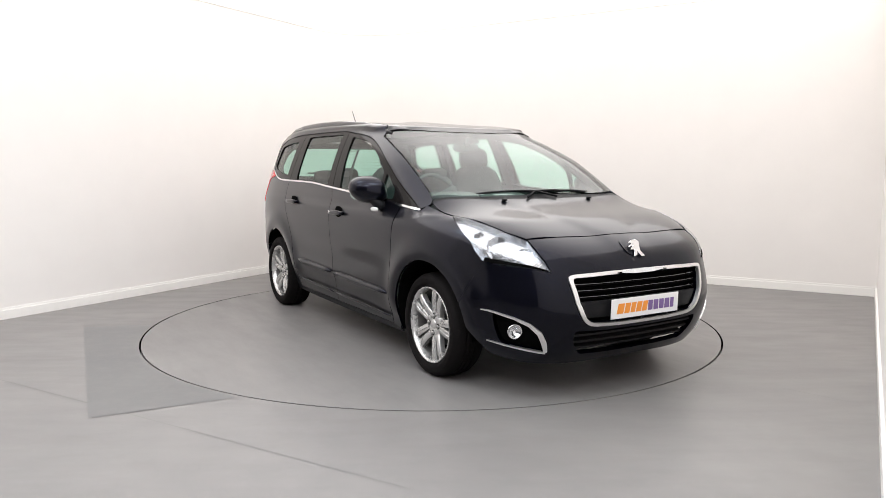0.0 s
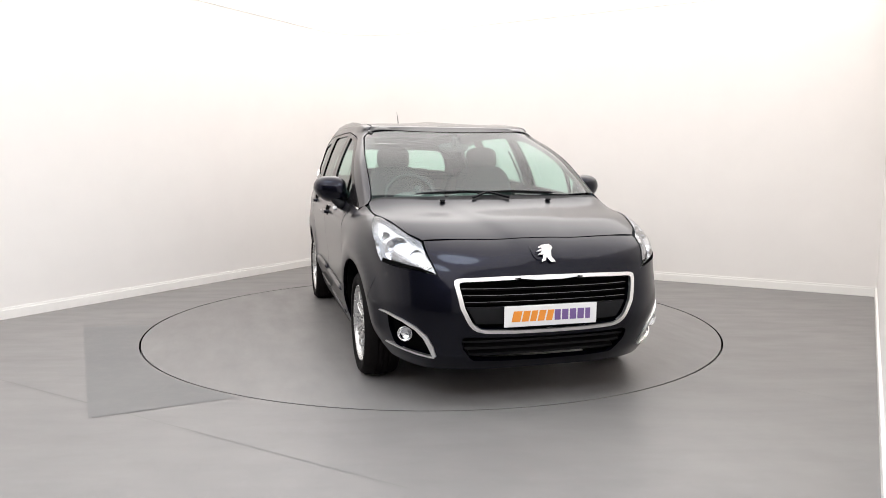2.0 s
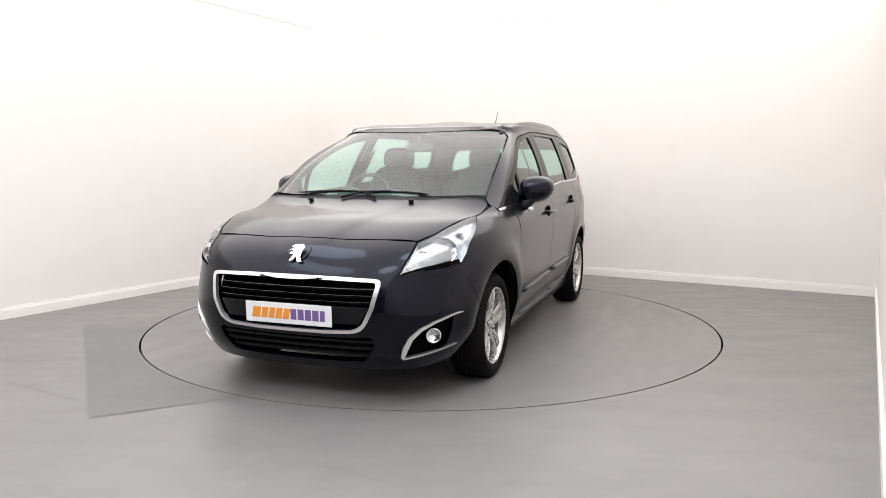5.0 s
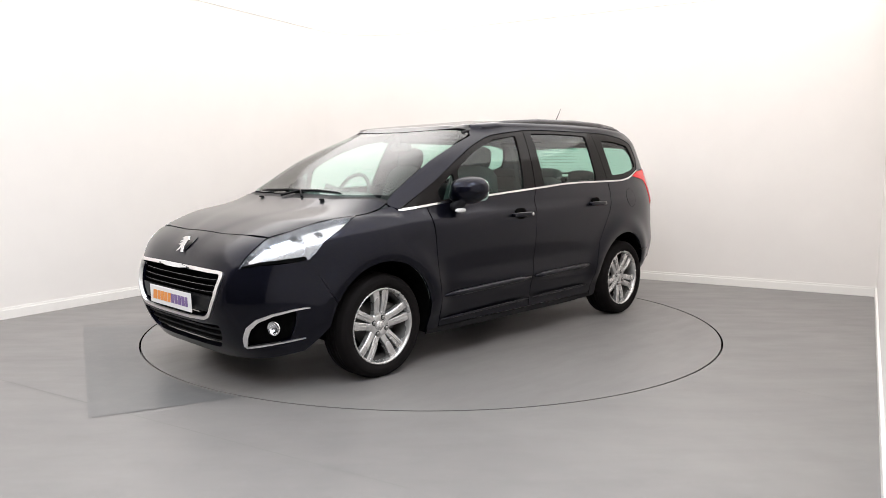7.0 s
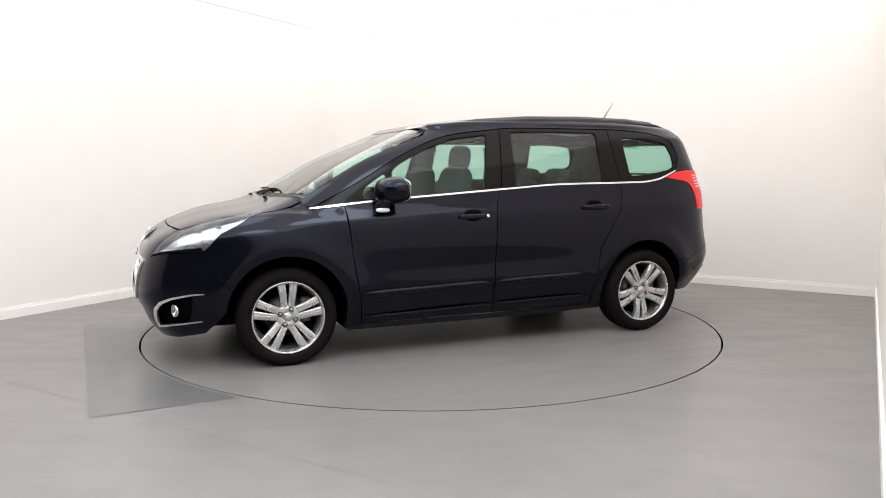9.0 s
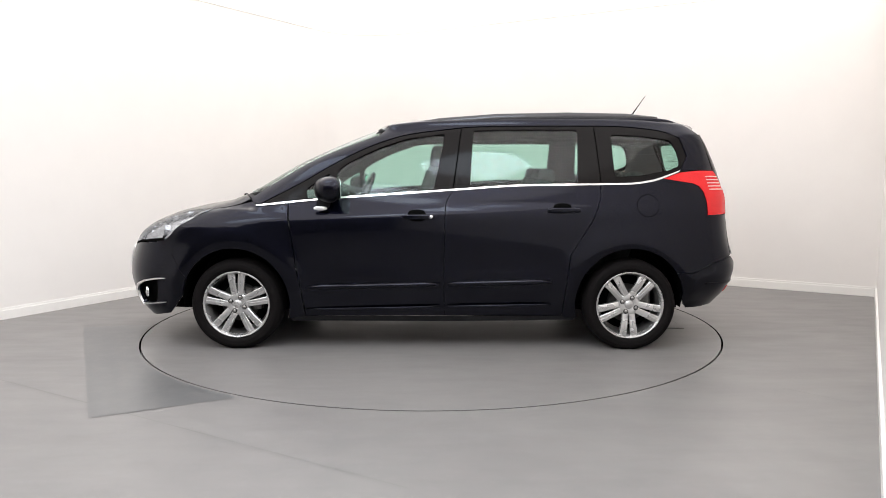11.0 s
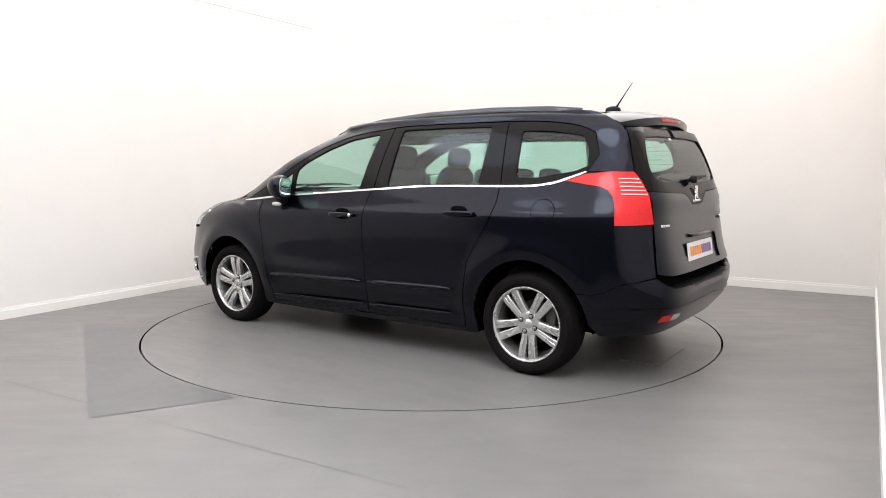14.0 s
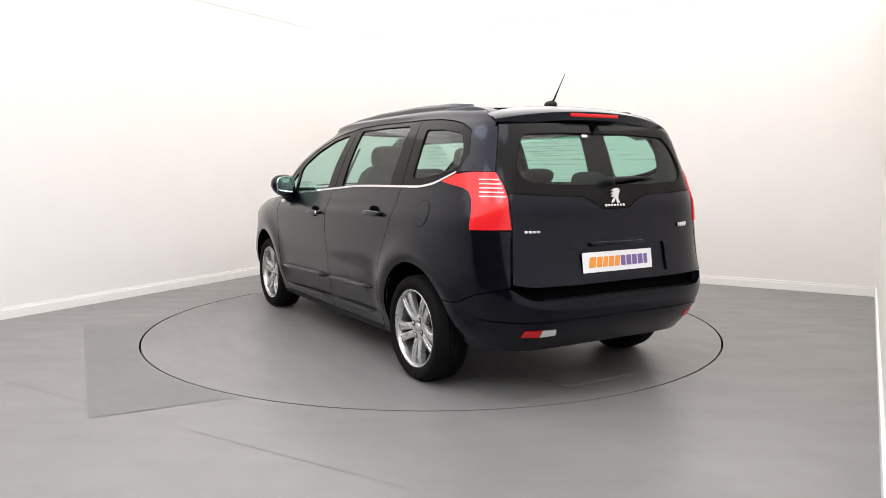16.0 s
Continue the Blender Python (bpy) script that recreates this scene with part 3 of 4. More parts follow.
# rear quarters
LAMP_REAR = [S(-1.585, 1.182), S(-1.70, 1.222), HIND.on(HIND.flat(Vector((-1.80, 0.715, 1.236))))[0], R(0.708, 1.234), R(0.694, 1.18), R(0.685, 1.10), R(0.684, 0.94),
             HIND.on(HIND.flat(Vector((-1.97, 0.765, 0.936))))[0], HIND.on(HIND.flat(Vector((-1.892, 0.832, 0.934))))[0],
             HIND.on(HIND.flat(Vector((-1.886, 0.815, 1.03))))[0], HIND.on(HIND.flat(Vector((-1.868, 0.80, 1.09))))[0], HIND.on(HIND.flat(Vector((-1.838, 0.80, 1.130))))[0], S(-1.79, 1.150), S(-1.69, 1.165)]
loop = [S(x - G / 2, z) for x, z in DOOR_R[::-1]] + along(belt, -1.153, -1.50, 8, -0.004) + [LAMP_REAR[0]] + LAMP_REAR[:7:-1] + [R(0.69, 0.93), R(0.70, 0.8), R(0.715, 0.645)]
loop += [HIND.on(HIND.flat(Vector((-1.95, 0.84, 0.60))))[0], S(-1.80, 0.54)] + arc(-AXLE, 147, -17) + [S(-0.985, 0.214), S(-0.91, 0.218)]
panel("quarter_panel", [loop], HIND, PAINT, car, step=0.03, sides=LR)
loop = [S(-1.467 + 0.073 * math.cos(a / 24 * math.tau), 1.0 + 0.073 * math.sin(a / 24 * math.tau)) for a in range(24)]
gap = [S(-1.467 + 0.077 * math.cos(a / 24 * math.tau), 1.0 + 0.077 * math.sin(a / 24 * math.tau)) for a in range(24)]
flap = panel("fuel_flap", [loop], SIDE, PAINT, car, off=0.0025, lip=0.006, step=0.03)
panel("flap_gap", [gap], SIDE, DARK, flap, off=0.0012, lip=0, step=0.03)

# door frames, pillars and side windows
clear_f = [S(0.655, 1.062), S(0.655, 1.235), S(0.6, 1.28), S(0.5, 1.335), S(0.369, 1.396), S(0.178, 1.46), S(-0.088, 1.495), S(-0.008, 1.105), S(0.3, 1.088)]
clear_v = [S(0.862, 1.052), S(0.865, 1.115), S(0.80, 1.162), S(0.70, 1.226), S(0.69, 1.062)]
clear_r = [S(-0.256, 1.128), S(-0.283, 1.517), S(-0.65, 1.523), S(-1.01, 1.52), S(-0.992, 1.15), S(-0.6, 1.149)]
clear_q = [S(-1.234, 1.487), S(-1.441, 1.479), S(-1.65, 1.448), S(-1.69, 1.37), S(-1.708, 1.274), S(-1.628, 1.241), S(-1.421, 1.203), S(-1.25, 1.195)]
loop = along(belt, 1.19, -0.137, 20, 0.006) + [S(-0.197, head(-0.197) - 0.008)] + along(head, -0.19, 1.19, 30, -0.008)
panel("front_door_frame", [loop, clear_f, clear_v], SIDE, TRIM, car, off=-0.003, cut=(0, 1, 1), sides=LR, label="gloss black window frame of the front door")
loop = along(belt, -0.146, -1.15, 20, 0.006) + [S(-1.118, head(-1.118) - 0.008)] + along(head, -1.112, -0.204, 20, -0.008)
panel("rear_door_frame", [loop, clear_r], SIDE, TRIM, car, off=-0.003, cut=(0, 1), sides=LR, label="gloss black window frame of the rear door")
loop = along(belt, -1.157, -1.66, 14, 0.006) + [S(-1.70, 1.238), S(-1.756, 1.334)] + along(head, -1.712, -1.125, 14, -0.008)
panel("quarter_frame", [loop, clear_q], SIDE, TRIM, car, off=-0.003, cut=(0, 1), sides=LR, label="black edge of the rear quarter window")
for name, lp in (("front_door_window", clear_f), ("quarter_light", clear_v), ("rear_door_window", clear_r), ("quarter_window", clear_q)):
    mid = sum(lp, Vector()) / len(lp)
    big = [mid + (p - mid) * 1.05 for p in lp]
    panel(name, [big], SIDE, GLASS, car, off=-0.012, lip=0, step=0.08, sides=LR, label="greenish tinted window glass")
# black strips added behind the pillar gaps to stop light showing through
for name, (x0, x1) in (("centre_pillar", (-0.142, -0.20)), ("hind_pillar", (-1.154, -1.121))):
    strip(name, [S(x0, belt(x0) - 0.02), S((x0 + x1) / 2, 1.33), S(x1, head(x1))], 0.09, SIDE, DARK, car, off=-0.03, lip=0, sides=LR)
# black backing added to block light through the gap over the frames
strip("door_gap_backing", along(head, 1.15, -1.70, 40, -0.004), 0.05, SIDE, DARK, car, off=-0.022, lip=0, sides=LR)
line = along(belt, 1.212, -1.66, 60, 0.001) + [S(-1.70, 1.235)]
strip("window_trim", line, [0.008] + [0.0125] * 58 + [0.011, 0.010, 0.007], SIDE, CHROME, car, off=0.007, lip=0.012, sides=LR, label="bright chrome strip under the windows")

# roof sides with the front pillars
EDGE_W = [Vector((1.24, 0.772, 1.06)), F(0.757, 1.12), F(0.748, 1.2), F(0.734, 1.3), F(0.708, 1.4), F(0.672, 1.48), P(0.36, 0.65)]
EDGE_R = [P(0.30, 0.60), P(0.1, 0.60), P(-0.3, 0.60), P(-0.8, 0.595), P(-1.3, 0.585), P(-1.66, 0.565)]
loop = along(head, 1.20, -1.70, 44, -0.002) + [R(0.664, 1.44), R(0.641, 1.497)] + EDGE_R[::-1] + EDGE_W[::-1] + [P(1.255, 0.795), P(1.235, 0.815)]
panel("roof_side", [loop], PILLAR, PAINT, car, step=0.012, sides=LR)
loop = along(head, -1.70, -1.718, 2) + [S(-1.762, 1.335), S(-1.706, 1.238), HIND.on(HIND.flat(Vector((-1.82, 0.72, 1.242))))[0], R(0.709, 1.238), R(0.686, 1.33), R(0.661, 1.42), R(0.643, 1.478)]
panel("rear_pillar", [loop], HIND, PAINT, car, sides=LR)
panel("pillar_lining", [[S(-1.70, 1.22), S(-1.72, 1.44), S(-1.70, 1.49), R(0.60, 1.47), R(0.615, 1.36), R(0.62, 1.22)]], HIND, LINING, car, off=-0.03, lip=0, step=0.08, sides=LR)

# roof, screen, bonnet
panel("roof_window", [both_sides([P(0.437, 0), P(0.432, 0.25), P(0.405, 0.45), P(0.345, 0.625), P(0.29, 0.592), P(0.1, 0.592), P(-0.35, 0.592), P(-0.35, 0.0)])], ABOVE, ROOFGLASS, car, label="dark panoramic roof glass")
panel("roof", [both_sides([P(-0.357, 0), P(-0.357, 0.592), P(-0.8, 0.587), P(-1.3, 0.577), P(-1.66, 0.557), P(-1.70, 0.0)])], ABOVE, PAINT, car)
scr = both_sides([Vector((1.30, 0, 1.075)), F(0.3, 1.078), F(0.6, 1.088), Vector((1.215, 0.757, 1.085)), F(0.742, 1.2), F(0.728, 1.3), F(0.702, 1.4), F(0.666, 1.478), P(0.368, 0.643), P(0.415, 0.45), P(0.44, 0.25), P(0.447, 0)])
panel("windscreen", [scr], SCREEN, SCREENGLASS, car, off=-0.002, lip=0.004, step=0.06, label="clear windscreen with pale reflections")
panel("cowl", [both_sides([P(1.385, 0), P(1.37, 0.4), P(1.32, 0.65), P(1.25, 0.79), Vector((1.238, 0.765, 1.066)), F(0.6, 1.082), F(0.3, 1.075), Vector((1.30, 0, 1.072))])], SCREEN, PLASTIC, car, off=-0.006, label="black plastic scuttle below the windscreen")
bon = [P(1.395, 0), P(1.38, 0.4), P(1.33, 0.66), P(1.265, 0.785), P(1.33, 0.79), P(1.42, 0.787), P(1.50, 0.777), P(1.62, 0.752), P(1.78, 0.712), P(1.89, 0.68), P(1.985, 0.622), P(2.018, 0.45), P(2.035, 0.25), P(2.04, 0)]
panel("bonnet", [both_sides(bon)], ABOVE, PAINT, car, step=0.028)

# front bumper with its openings
grille_out = both_sides([F(0, 0.697), F(0.25, 0.697), F(0.505, 0.692), F(0.508, 0.66), F(0.485, 0.545), F(0.44, 0.45), F(0.385, 0.415), F(0.2, 0.405), F(0, 0.403)])
grille_in = both_sides([F(0, 0.678), F(0.25, 0.678), F(0.483, 0.674), F(0.484, 0.65), F(0.463, 0.549), F(0.422, 0.462), F(0.375, 0.433), F(0.2, 0.423), F(0, 0.421)])
low = both_sides([F(0, 0.378), F(0.3, 0.382), F(0.47, 0.392), F(0.465, 0.33), F(0.40, 0.245), F(0.2, 0.235), F(0, 0.233)])
fogp = [F(0.655, 0.405), F(0.74, 0.455), S(1.99, 0.475), S(1.93, 0.482), S(1.935, 0.40), S(1.95, 0.318), F(0.70, 0.29), F(0.60, 0.272), F(0.62, 0.34)]
fogm = [Vector((p.x, -p.y, p.z)) for p in fogp]
half = [P(2.047, 0), P(2.042, 0.25), P(2.025, 0.45), P(1.996, 0.618), F(0.60, 0.765)] + [F(0.582, 0.706), F(0.68, 0.728), F(0.755, 0.735), S(1.93, 0.741), S(1.85, 0.75), S(1.803, 0.66), S(1.748, 0.56)]
half += arc(AXLE, 26, 6, 6) + [S(1.80, 0.30), S(1.86, 0.235), F(0.66, 0.202), F(0.6, 0.195), F(0.3, 0.185), F(0, 0.185)]
panel("front_bumper", [both_sides(half), grille_in, low, fogp, fogm], NOSE, PAINT, car, cut=(0, 1, 1, 1, 1), step=0.04, lip=0.03)
grille = panel("grille", [grille_out, grille_in], FRONTAL, SATIN, car, off=0.011, lip=0.02, cut=(2, 1), step=0.05, label="bright satin chrome grille surround")
panel("grille_back", [grille_out], FRONTAL, DARK, grille, off=-0.07, lip=0, step=0.1)
for z, w in ((0.642, 0.475), (0.606, 0.47), (0.570, 0.46)):
    strip("slat", [F(-w, z), F(-w / 2, z - 0.003), F(0, z - 0.004), F(w / 2, z - 0.003), F(w, z)], 0.012, FRONTAL, DARK, grille, off=-0.03, lip=0.03)
    strip("slat_edge", [F(-w, z + 0.006), F(-w / 2, z + 0.003), F(0, z + 0.002), F(w / 2, z + 0.003), F(w, z + 0.006)], 0.0025, FRONTAL, SLATEDGE, grille, off=-0.026, lip=0.004, label="thin bright edge")
panel("lower_grille_bar", [both_sides([F(0, 0.547), F(0.452, 0.547), F(0.40, 0.455), F(0, 0.44)])], FRONTAL, PLASTIC, grille, off=-0.018, lip=0.03, step=0.08)
strip("lamp_bar_seat", [F(-0.19, 0.682), F(-0.09, 0.683), F(0, 0.683), F(0.09, 0.683), F(0.19, 0.682)], [0.004, 0.024, 0.026, 0.024, 0.004], FRONTAL, DARK, grille, off=0.015, lip=0.01)
strip("grille_lamp_bar", [F(-0.16, 0.684), F(-0.08, 0.684), F(0, 0.684), F(0.08, 0.684), F(0.16, 0.684)], [0.006, 0.022, 0.024, 0.022, 0.006], FRONTAL, SILVERLENS, grille, off=0.019, lip=0.012, label="pale ribbed strip in the grille surround")
low_big = [Vector((p.x, p.y * 1.1, 0.31 + (p.z - 0.31) * 1.25)) for p in low]
fog_mid = sum(fogp, Vector()) / len(fogp)
fog_big = [fog_mid + (p - fog_mid) * 1.15 for p in fogp]
intake = panel("lower_intake", [low_big], FRONTAL, DARK, car, off=-0.07, lip=0, step=0.1, label="black lower air intake with slats")
for z, w in ((0.352, 0.465), (0.312, 0.45), (0.272, 0.42)):
    strip("slat", [F(-w, z), F(0, z - 0.005), F(w, z)], 0.014, FRONTAL, PLASTIC, intake, off=-0.018, lip=0.04)

# fog lamps with their chrome brackets
for s in LR:
    pocket = panel("fog_lamp_pocket", [fog_big], NOSE, DARK, car, off=-0.035, lip=0, step=0.06, sides=(s,))
    line = [S(1.865, 0.491), S(1.90, 0.490), S(1.95, 0.484), F(0.745, 0.462), F(0.69, 0.43), F(0.645, 0.385), F(0.615, 0.33), F(0.592, 0.275)]
    strip("fog_lamp_trim", line, [0.005, 0.008, 0.010, 0.013, 0.018, 0.024, 0.026, 0.018], NOSE, SATIN, pocket, off=0.008, lip=0.015, sides=(s,), label="curved satin chrome trim")
    line = [F(0.592, 0.270), F(0.65, 0.281), F(0.70, 0.292), S(1.935, 0.310), S(1.875, 0.318)]
    strip("fog_lamp_trim", line, [0.009, 0.011, 0.009, 0.007, 0.004], NOSE, SATIN, pocket, off=0.008, lip=0.015, sides=(s,), label="curved satin chrome trim")
    m = Matrix.Translation((2.048, s * 0.735, 0.385)) @ pose(0, 0, 0, 0, 0, -90 + s * 20)
    part("fog_lamp_ring", placed(lathe([(0.0, -0.03), (0.038, -0.03), (0.041, -0.01), (0.036, -0.006), (0.033, -0.02), (0.0, -0.028)], 32), m), CHROME, pocket)
    part("fog_lamp_lens", placed(lathe([(0.0, 0.0), (0.018, -0.002), (0.03, -0.007), (0.035, -0.012)], 32), m), LENS, pocket)

# headlamps: chrome bowl, reflectors and a clear cover
for s in LR:
    lamp = panel("headlamp", [LAMP_LOOP], LAMP, LENS, car, off=0.002, lip=0.0, step=0.04, sides=(s,), label="clear headlamp with bright chrome reflectors")
    panel("lamp_bowl", [LAMP_LOOP], LAMP, BOWL, lamp, off=-0.028, lip=-0.03, step=0.02, sides=(s,))
    for y, z, x, r in ((0.735, 0.815, 1.885, 0.064), (0.655, 0.785, 2.005, 0.036), (0.775, 0.868, 1.755, 0.030)):
        m = Matrix.Translation((x, s * y, z)) @ pose(0, 0, 0, 14, 0, -90 + s * 28)
        bm = lathe([(r * 1.05, 0.014), (r, 0.012), (r * 0.86, -0.006), (r * 0.6, -0.020), (r * 0.34, -0.026), (r * 0.3, 0.0), (0.0, 0.006)], 30)
        for v in bm.verts:
            k = round(math.atan2(v.co.z, v.co.x) / math.tau * 30)
            if k % 3 == 0 and math.hypot(v.co.x, v.co.z) > r * 0.5:
                v.co.y += 0.006
        part("reflector", placed(bm, m), CHROME, lamp)
        part("bulb_shield", placed(lathe([(r * 0.26, 0.0), (r * 0.24, 0.016), (0.0, 0.020)], 20), m), STEEL, lamp)
    for k in range(4):
        f = k / 3
        strip("lamp_step", [F(0.615 + 0.04 * f, 0.757 + 0.008 * f), F(0.64 + 0.04 * f, 0.740 + 0.008 * f), F(0.665 + 0.04 * f, 0.732 + 0.008 * f)], 0.006, LAMP, CHROME, lamp, off=-0.020, lip=0.01, sides=(s,))
    strip("lamp_fin", [F(0.60, 0.717), F(0.68, 0.739), F(0.745, 0.749), S(1.92, 0.757), S(1.87, 0.764)], [0.006, 0.014, 0.018, 0.022, 0.020], LAMP, DARK, lamp, off=0.004, lip=0.008, sides=(s,), label="black lower edge of the headlamp")

# tailgate
gate_glass = both_sides([R(0, 1.452), R(0.3, 1.45), R(0.52, 1.438), R(0.572, 1.37), R(0.612, 1.26), R(0.595, 1.205), R(0.53, 1.178), R(0.3, 1.168), R(0, 1.164)])
upper = both_sides([R(0, 1.505), R(0.3, 1.503), R(0.636, 1.490), R(0.655, 1.42), R(0.68, 1.33), R(0.703, 1.236), R(0.68, 1.128), R(0.4, 1.112), R(0.235, 1.106), R(0.175, 1.085), R(0.10, 1.038), R(0, 1.034)])
gate = panel("tailgate", [both_sides([R(0, 1.03), R(0.102, 1.034), R(0.177, 1.081), R(0.237, 1.102), R(0.4, 1.108), R(0.68, 1.123), R(0.678, 0.94), R(0.684, 0.8), R(0.70, 0.66), R(0.62, 0.645), R(0.3, 0.64), R(0, 0.64)]),
                          both_sides([R(0, 0.832), R(0.365, 0.832), R(0.375, 0.80), R(0.365, 0.672), R(0, 0.672)])], REAR, PAINT, car, lip=0.016)
panel("plate_recess", [both_sides([R(0, 0.85), R(0.39, 0.85), R(0.39, 0.65), R(0, 0.65)])], REAR, PAINT, gate, off=-0.013, lip=0)
# black backing added so window light doesn't show through the tailgate gap
panel("gate_gap_backing", [both_sides([R(0, 1.0), R(0.55, 1.0), R(0.55, 1.135), R(0, 1.135)])], REAR, DARK, gate, off=-0.024, lip=0, step=0.08)
panel("screen_surround", [upper, gate_glass], REAR, TRIM, gate, off=-0.001, cut=(0, 1), label="gloss black edge of the rear window")
panel("rear_window", [both_sides([R(0, 1.465), R(0.54, 1.45), R(0.63, 1.26), R(0.61, 1.19), R(0.3, 1.155), R(0, 1.15)])], REAR, GLASS, gate, off=-0.010, lip=0, step=0.08, label="greenish tinted rear window")
q = R(0.1, 1.435)
part("sticker", block(0.003, 0.038, 0.016, Matrix.Translation((q.x - 0.004, 0.1, 1.435)) @ pose(0, 0, 0, 0, 25, 0), 0.0), SILVERLENS, gate, "small pale sticker on the rear window")
for i in range(9):
    z = 1.20 + i * 0.028
    strip("heater_line", [R(-0.5, z), R(-0.25, z), R(0, z), R(0.25, z), R(0.5, z)], 0.0008, REAR, PLASTIC, gate, off=-0.014, lip=0)
part("handle_bar", block(0.03, 0.40, 0.022, Matrix.Translation((-2.125, 0, 0.845)), 0.008), PAINT, gate)
part("rear_wiper", joined(tube([(-2.071, 0.03, 1.185), (-2.076, -0.02, 1.19), (-2.071, -0.16, 1.2), (-2.052, -0.33, 1.2)], [0.016, 0.016, 0.010, 0.006]),
                          placed(lathe([(0, 0.03), (0.022, 0.028), (0.026, 0.0)], 20), Matrix.Translation((-2.076, 0.03, 1.185)) @ pose(0, 0, 0, 0, 0, 90))), PLASTIC, gate, "black rear wiper")
for y, z, w, h, mat in ((-0.545, 0.925, 0.10, 0.026, CHROME), (0.575, 0.925, 0.095, 0.014, CHROME)):
    q = R(abs(y), z)
    m = Matrix.Translation((q.x - 0.004, y, z)) @ pose(0, 0, 0, 0, 0, -12 if y > 0 else 14)
    n = 4
    part("badge_bars", joined(*[block(0.004, w / n * 0.8, h, m @ Matrix.Translation((0, (i - (n - 1) / 2) * w / n, 0)), 0.001, 1) for i in range(n)]), mat, gate, "small chrome badge on the tailgate")

# spoiler over the rear window
bm = bmesh.new()
rows = []
for i in range(25):
    y = -0.625 + 1.25 * i / 24
    k = abs(y) / 0.625
    xe = -1.925 + 0.10 * k ** 2.6
    zt = 1.584 - 0.052 * k ** 2.2
    x0 = -1.64
    z0 = 1.622 - 0.062 * k ** 2.4
    rows.append([bm.verts.new(q) for q in ((x0, y, z0), ((x0 + xe) / 2, y, (z0 + zt) / 2 + 0.008), (xe + 0.02, y, zt), (xe, y, zt - 0.012), (xe + 0.008, y, zt - 0.058), (xe + 0.05, y, zt - 0.070 - 0.02 * k ** 4), (x0, y, zt - 0.08 - 0.02 * k ** 4))])
for a, b in zip(rows, rows[1:]):
    for k in range(7):
        bm.faces.new((a[k], a[(k + 1) % 7], b[(k + 1) % 7], b[k]))
bm.faces.new(rows[0])
bm.faces.new(rows[-1][::-1])
bmesh.ops.recalc_face_normals(bm, faces=bm.faces)
smooth(bm)
bmesh.ops.split_edges(bm, edges=[e for e in bm.edges if len(e.link_faces) == 2 and e.calc_face_angle() > 0.5])
spoiler = part("spoiler", bm, PAINT, car)
part("high_brake_light", block(0.012, 0.36, 0.021, Matrix.Translation((-1.919, 0.0, 1.552)), 0.004), DEEPRED, spoiler, "red high-level brake light")

# tail lamps
for s in LR:
    lamp = panel("tail_lamp", [LAMP_REAR], HIND, RED, car, off=0.006, lip=0.02, step=0.03, sides=(s,), label="bright red tail lamp with pale ribs")
    for i in range(5):
        z = 1.195 - i * 0.022
        line = [HIND.on(HIND.flat(Vector((-1.885 - i * 0.004, 0.765, z))))[0], HIND.on(HIND.flat(Vector((-1.93 - i * 0.004, 0.72, z))))[0], R(0.703 - (1.195 - z) * 0.12, z - 0.002)]
        strip("lamp_rib", line, 0.007, HIND, PINK, lamp, off=0.0105, lip=0.004, sides=(s,))
    for i in range(6):
        z = 1.07 - i * 0.022
        line = [HIND.on(HIND.flat(Vector((-1.90, 0.80, z))))[0], HIND.on(HIND.flat(Vector((-1.965, 0.74, z))))[0], R(0.692, z)]
        strip("lamp_rib", line, 0.009, HIND, RED, lamp, off=0.0075, lip=0.002, sides=(s,))

    panel("lamp_lining", [[S(-1.5, 1.12), S(-1.62, 1.215), S(-1.72, 1.235), R(0.64, 1.24), R(0.64, 0.9), S(-1.80, 0.9)]], HIND, LINING, lamp, off=-0.03, lip=0, step=0.1, sides=(s,))

# rear bumper
half = [R(0, 0.565), R(0.4, 0.566), R(0.60, 0.572), R(0.66, 0.595), R(0.715, 0.638), HIND.on(HIND.flat(Vector((-1.95, 0.84, 0.594))))[0], S(-1.80, 0.534)]
half += arc(-AXLE, 148, 178, 6) + [S(-1.785, 0.275), S(-1.93, 0.275), R(0.7, 0.28), R(0.4, 0.285), R(0, 0.285)]
bumper = panel("rear_bumper", [both_sides(half)], TAIL, PAINT, car, step=0.04, lip=0.04)
strip("bumper_crease", [S(-1.90, 0.455), S(-1.96, 0.454), R(0.78, 0.452), R(0.6, 0.45), R(0.3, 0.45), R(0, 0.45), R(-0.3, 0.45), R(-0.6, 0.45), R(-0.78, 0.452), *[Vector((p.x, -p.y, p.z)) for p in (S(-1.96, 0.454), S(-1.90, 0.455))]], 0.014, TAIL, PAINT, bumper, off=0.006, lip=0.01)
# black backing wall added to keep the recess from showing light
panel("bumper_recess", [both_sides([R(0, 0.70), R(0.74, 0.70), R(0.78, 0.52), R(0, 0.52)])], REAR, DARK, bumper, off=-0.075, lip=0, step=0.1)
part("bumper_ledge", prism([(-2.20, -0.3), (-2.16, -0.6), (-2.10, -0.69), (-1.95, -0.69), (-1.95, 0.69), (-2.10, 0.69), (-2.16, 0.6), (-2.20, 0.3)], 0.545, 0.568), PLASTIC, bumper, "black loading ledge")
for s in LR:
    panel("reflector", [[R(0.545, 0.372), R(0.545, 0.412), R(0.63, 0.412), R(0.635, 0.375)]], REAR, DEEPRED, bumper, off=0.005, lip=0.01, cut=0, sides=(s,), label="red rear reflector")
